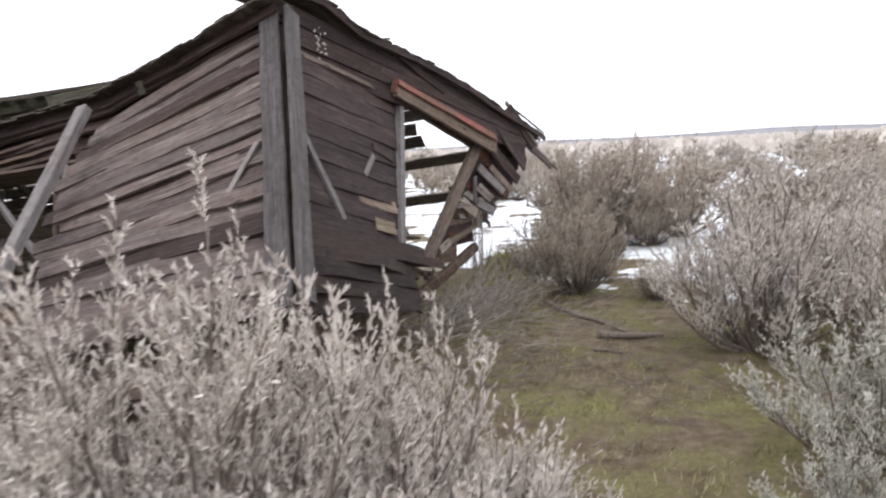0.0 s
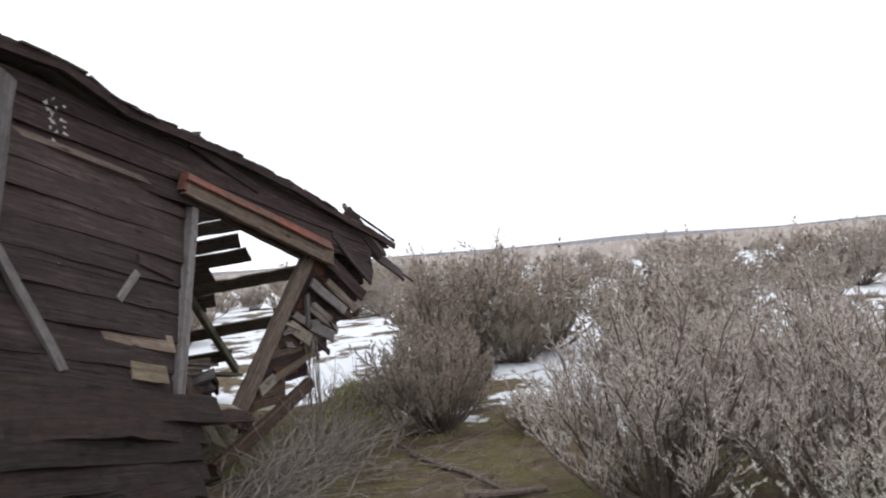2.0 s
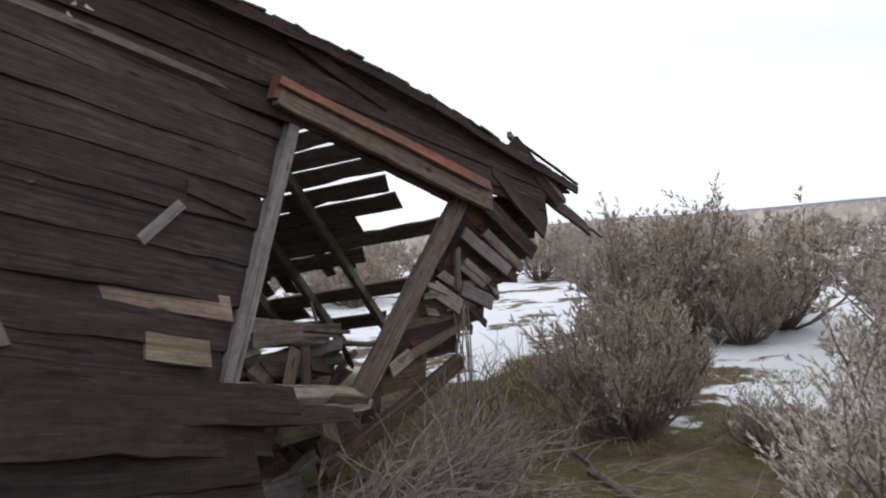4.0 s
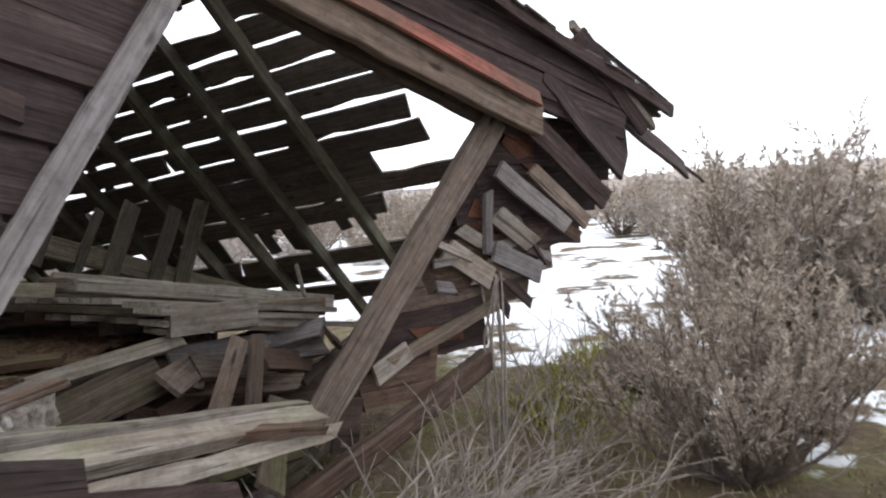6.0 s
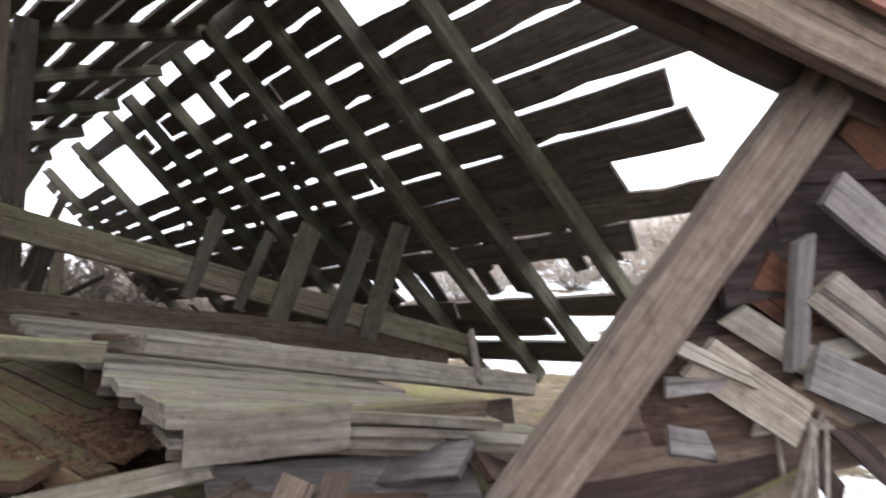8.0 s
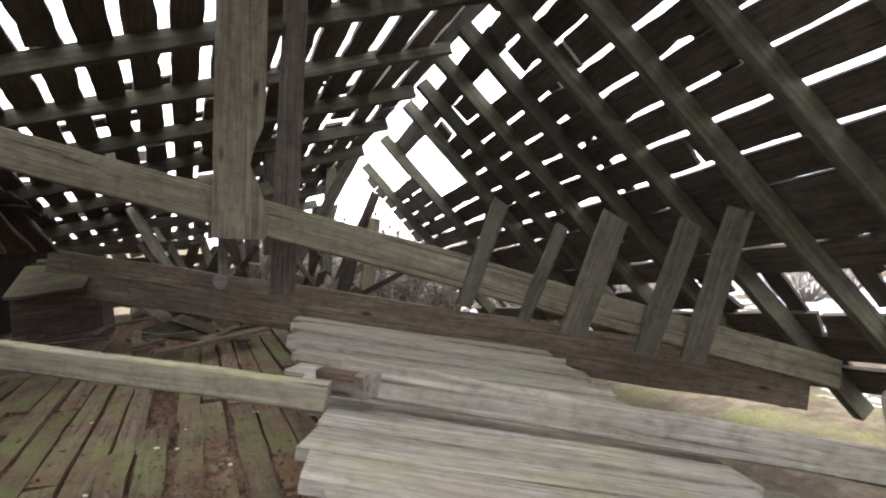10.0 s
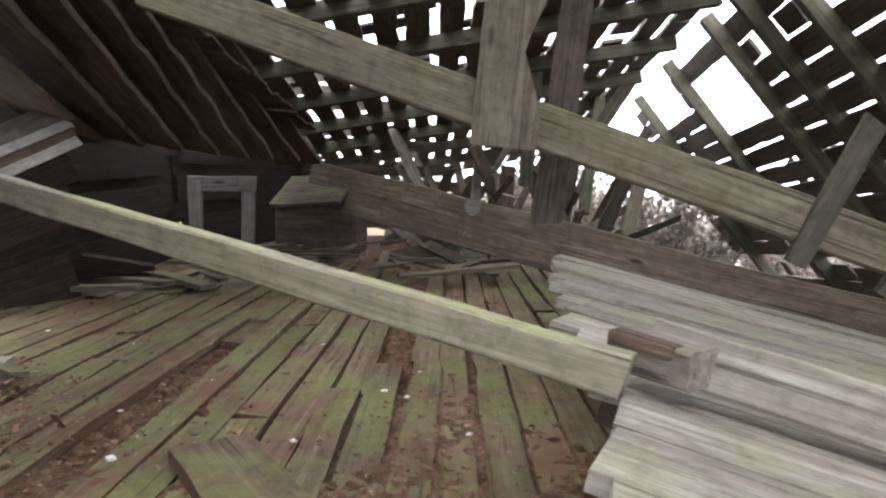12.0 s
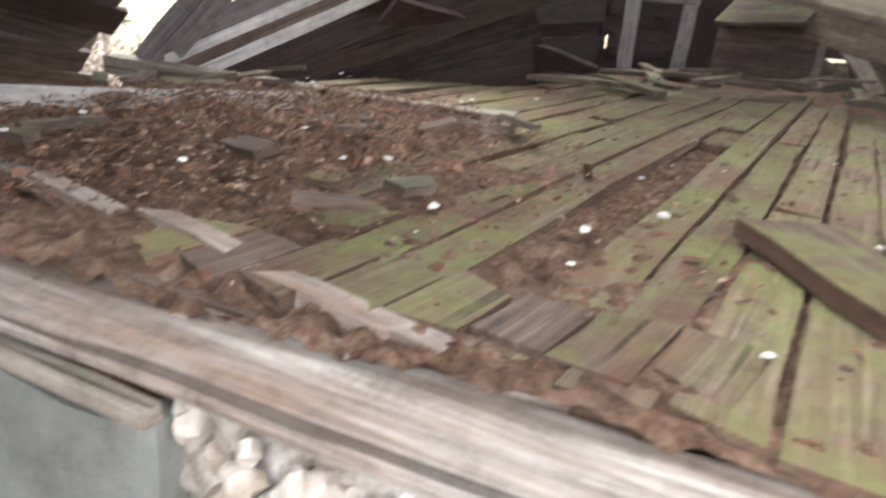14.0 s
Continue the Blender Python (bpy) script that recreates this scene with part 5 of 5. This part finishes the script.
# ---- dead branches, sticks and stalks by the wall ----
def twig_heap(name, label, centre, n, length, spread, height, seed, lean_dir, material, r0=0.007):
    r = random.Random(seed)
    t = thing(name, label, "branches")
    for g in range(6):
        v, f = [], []
        for i in range(n // 6):
            p = Vector(centre) + Vector((r.gauss(0, spread), r.gauss(0, spread), 0))
            p.z = ground_height(p.x, p.y) + r.uniform(0.0, 0.06)
            d = (Vector(lean_dir) + Vector((r.gauss(0, 0.55), r.gauss(0, 0.55), r.gauss(0.1, 0.25)))).normalized()
            L = length * r.uniform(0.5, 1.2)
            pts = [p]
            for k in range(4):
                d = (d + Vector((r.gauss(0, 0.22), r.gauss(0, 0.22), r.gauss(-0.04, 0.16)))).normalized()
                q = pts[-1] + d * L / 4
                q.z = min(max(q.z, 0.02), height)
                pts.append(q)
            tube(v, f, pts, r0 * r.uniform(0.6, 1.2), 0.0015, 4)
            for k in range(2):
                b0 = pts[r.randint(1, 3)]
                e = b0 + (d + Vector((r.gauss(0, 0.6), r.gauss(0, 0.6), r.gauss(0.1, 0.4)))).normalized() * L * 0.3
                tube(v, f, [b0, (b0 + e) / 2 + Vector((0, 0, 0.01)), e], r0 * 0.4, 0.001, 3)
        link_mesh("branch", [tuple(c) for c in v], f, material, t)["kind"] = "stuff"
    return t


twig_heap("dead_branches", "tangle of dead grey branches heaped by the wall foot", (0.22, 5.75, 0), 108, 0.6, 0.17, 0.4, 3, (0.6, 0.35, 0.35), M_TWIG, 0.008)
twig_heap("dead_branches", "tangle of dead grey branches heaped by the wall foot", (-0.05, 5.15, 0), 78, 0.52, 0.16, 0.34, 8, (0.7, 0.3, 0.35), M_TWIG, 0.008)
twig_heap("dead_branches", "dead brown twigs under the wall", (-0.2, 4.35, 0), 42, 0.5, 0.2, 0.3, 9, (0.8, -0.2, 0.3), M_BARK, 0.006)
twig_heap("dead_branches", "dead brown twigs between wall and sagebrush", (0.55, 6.35, 0), 60, 0.5, 0.22, 0.5, 13, (0.2, 0.3, 0.7), M_TWIG, 0.005)
stalk = thing("hanging_stalks", "pale dry stalks hanging against the torn wall", "stalks")
for i in range(7):
    v, f = [], []
    x, y = 0.32 + rng.uniform(-0.04, 0.06), 6.46 + rng.uniform(-0.04, 0.06)
    tube(v, f, [Vector((x, y, 0.0)), Vector((x + rng.uniform(-0.03, 0.03), y - 0.01, 0.3)), Vector((x + rng.uniform(-0.03, 0.04), y, 0.6)), Vector((x + rng.uniform(-0.02, 0.05), y + 0.03, 0.85))], 0.007, 0.004, 5)
    link_mesh("stalk", [tuple(c) for c in v], f, M_TWIG, stalk)
for (x0, y0), (x1, y1), r in (((0.95, 6.0), (1.3, 4.95), 0.022), ((1.05, 5.0), (1.5, 4.9), 0.03), ((0.95, 4.72), (1.12, 4.62), 0.015), ((0.9, 6.4), (1.0, 5.9), 0.015)):
    v, f = [], []
    pts = [Vector((x0 + (x1 - x0) * k / 5 + rng.uniform(-0.02, 0.02), y0 + (y1 - y0) * k / 5, 0)) for k in range(6)]
    for p in pts:
        p.z = ground_height(p.x, p.y) + r * 0.9
    tube(v, f, pts, r, r * 0.45, 7)
    tagged(link_mesh("fallen_branch", [tuple(c) for c in v], f, M_BARK), "dark fallen branch lying on the mossy ground", "branch", group="fallen branches")
M_GRASS = rough_mat("dry_grass", [(0.2, (0.1, 0.085, 0.04)), (0.5, (0.22, 0.2, 0.09)), (0.8, (0.36, 0.31, 0.2))], 6, bump=0, island=True)


def ground_tufts():
    """Short moss stems, dry grass and leaf crumbs over the bare ground round the house."""
    r = random.Random(21)
    lv, lf = [], []
    for i in range(1500):
        cx, cy = r.uniform(-0.9, 2.8), r.uniform(1.2, 8.2)
        if noise.noise(Vector((cx * 1.6, cy * 1.6, 7))) < -0.05:
            continue
        for k in range(12):
            x, y = cx + r.gauss(0, 0.05), cy + r.gauss(0, 0.05)
            z = ground_height(x, y) - 0.004
            a, h, w = r.uniform(0, 6.28), r.uniform(0.012, 0.05), r.uniform(0.002, 0.006)
            d = Vector((math.cos(a) * w, math.sin(a) * w, 0))
            tipp = Vector((x + r.gauss(0, 0.02), y + r.gauss(0, 0.02), z + h))
            b = len(lv)
            lv += [(x - d.x, y - d.y, z), (x + d.x, y + d.y, z), tuple(tipp)]
            lf.append((b, b + 1, b + 2))
    tagged(link_mesh("ground_tufts", lv, lf, M_GRASS), "short dry grass and moss tufts on the bare ground", "grass", kind="stuff")


ground_tufts()
twig_heap("ground_twigs", "thin dead twigs scattered on the mossy ground", (0.8, 4.3, 0), 150, 0.32, 0.6, 0.08, 31, (0.5, 0.3, 0.0), M_BARK, 0.004)
twig_heap("ground_twigs", "thin dead twigs scattered on the mossy ground", (0.7, 5.6, 0), 102, 0.34, 0.42, 0.12, 33, (0.5, -0.3, 0.0), M_TWIG, 0.004)
M_CLUMP = rough_mat("yellow_moss_grass", [(0.2, (0.15, 0.135, 0.04)), (0.5, (0.34, 0.315, 0.09)), (0.8, (0.47, 0.44, 0.19))], 8, bump=0, island=True)


def grass_clump(cx, cy, spread, height, n, seed):
    r = random.Random(seed)
    lv, lf = [], []
    for i in range(n):
        x, y = cx + r.gauss(0, spread), cy + r.gauss(0, spread)
        z = ground_height(x, y) - 0.005
        a, w = r.uniform(0, 6.28), r.uniform(0.003, 0.007)
        h = height * r.uniform(0.35, 1.0) * math.exp(-((x - cx) ** 2 + (y - cy) ** 2) / (3 * spread ** 2))
        d = Vector((math.cos(a) * w, math.sin(a) * w, 0))
        bend = Vector((r.gauss(0, 0.3), r.gauss(0, 0.3), 0)) * h
        b = len(lv)
        lv += [(x - d.x, y - d.y, z), (x + d.x, y + d.y, z), (x + bend.x * 0.4 + d.x, y + bend.y * 0.4 + d.y, z + h * 0.6), (x + bend.x * 0.4 - d.x, y + bend.y * 0.4 - d.y, z + h * 0.6), (x + bend.x, y + bend.y, z + h)]
        lf += [(b, b + 1, b + 2, b + 3), (b + 3, b + 2, b + 4)]
    tagged(link_mesh("moss_clump", lv, lf, M_CLUMP), "yellow-green dry grass and moss clump by the torn wall", "grass", kind="stuff")


grass_clump(0.80, 7.75, 0.22, 0.34, 2200, 5)
grass_clump(0.55, 7.25, 0.16, 0.2, 1200, 6)
twig_heap("dead_branches", "dead grey twigs standing by the torn wall end", (0.55, 7.15, 0), 60, 0.5, 0.2, 0.7, 17, (0.1, 0.1, 0.9), M_TWIG, 0.005)

# ---- boards standing and leaning among the wreck of the far end ----
er = random.Random(404)
for i in range(34):
    foot = Vector((er.uniform(-6.6, -5.0), er.uniform(6.3, 7.8), 0.63))
    top = foot + Vector((er.uniform(-0.45, 0.45), er.uniform(-0.5, 0.5), er.uniform(0.25, 0.95)))
    lying("leaning_wreck_board", "broken grey board leaning in the collapsed far end", foot, top, er.uniform(0.04, 0.11), 0.02, (M_PALE, M_JUNK, M_ROOF, M_JUNK)[i % 4], Vector((1, 0.1, 0.3)), group="far end wreck", rag=0.04)
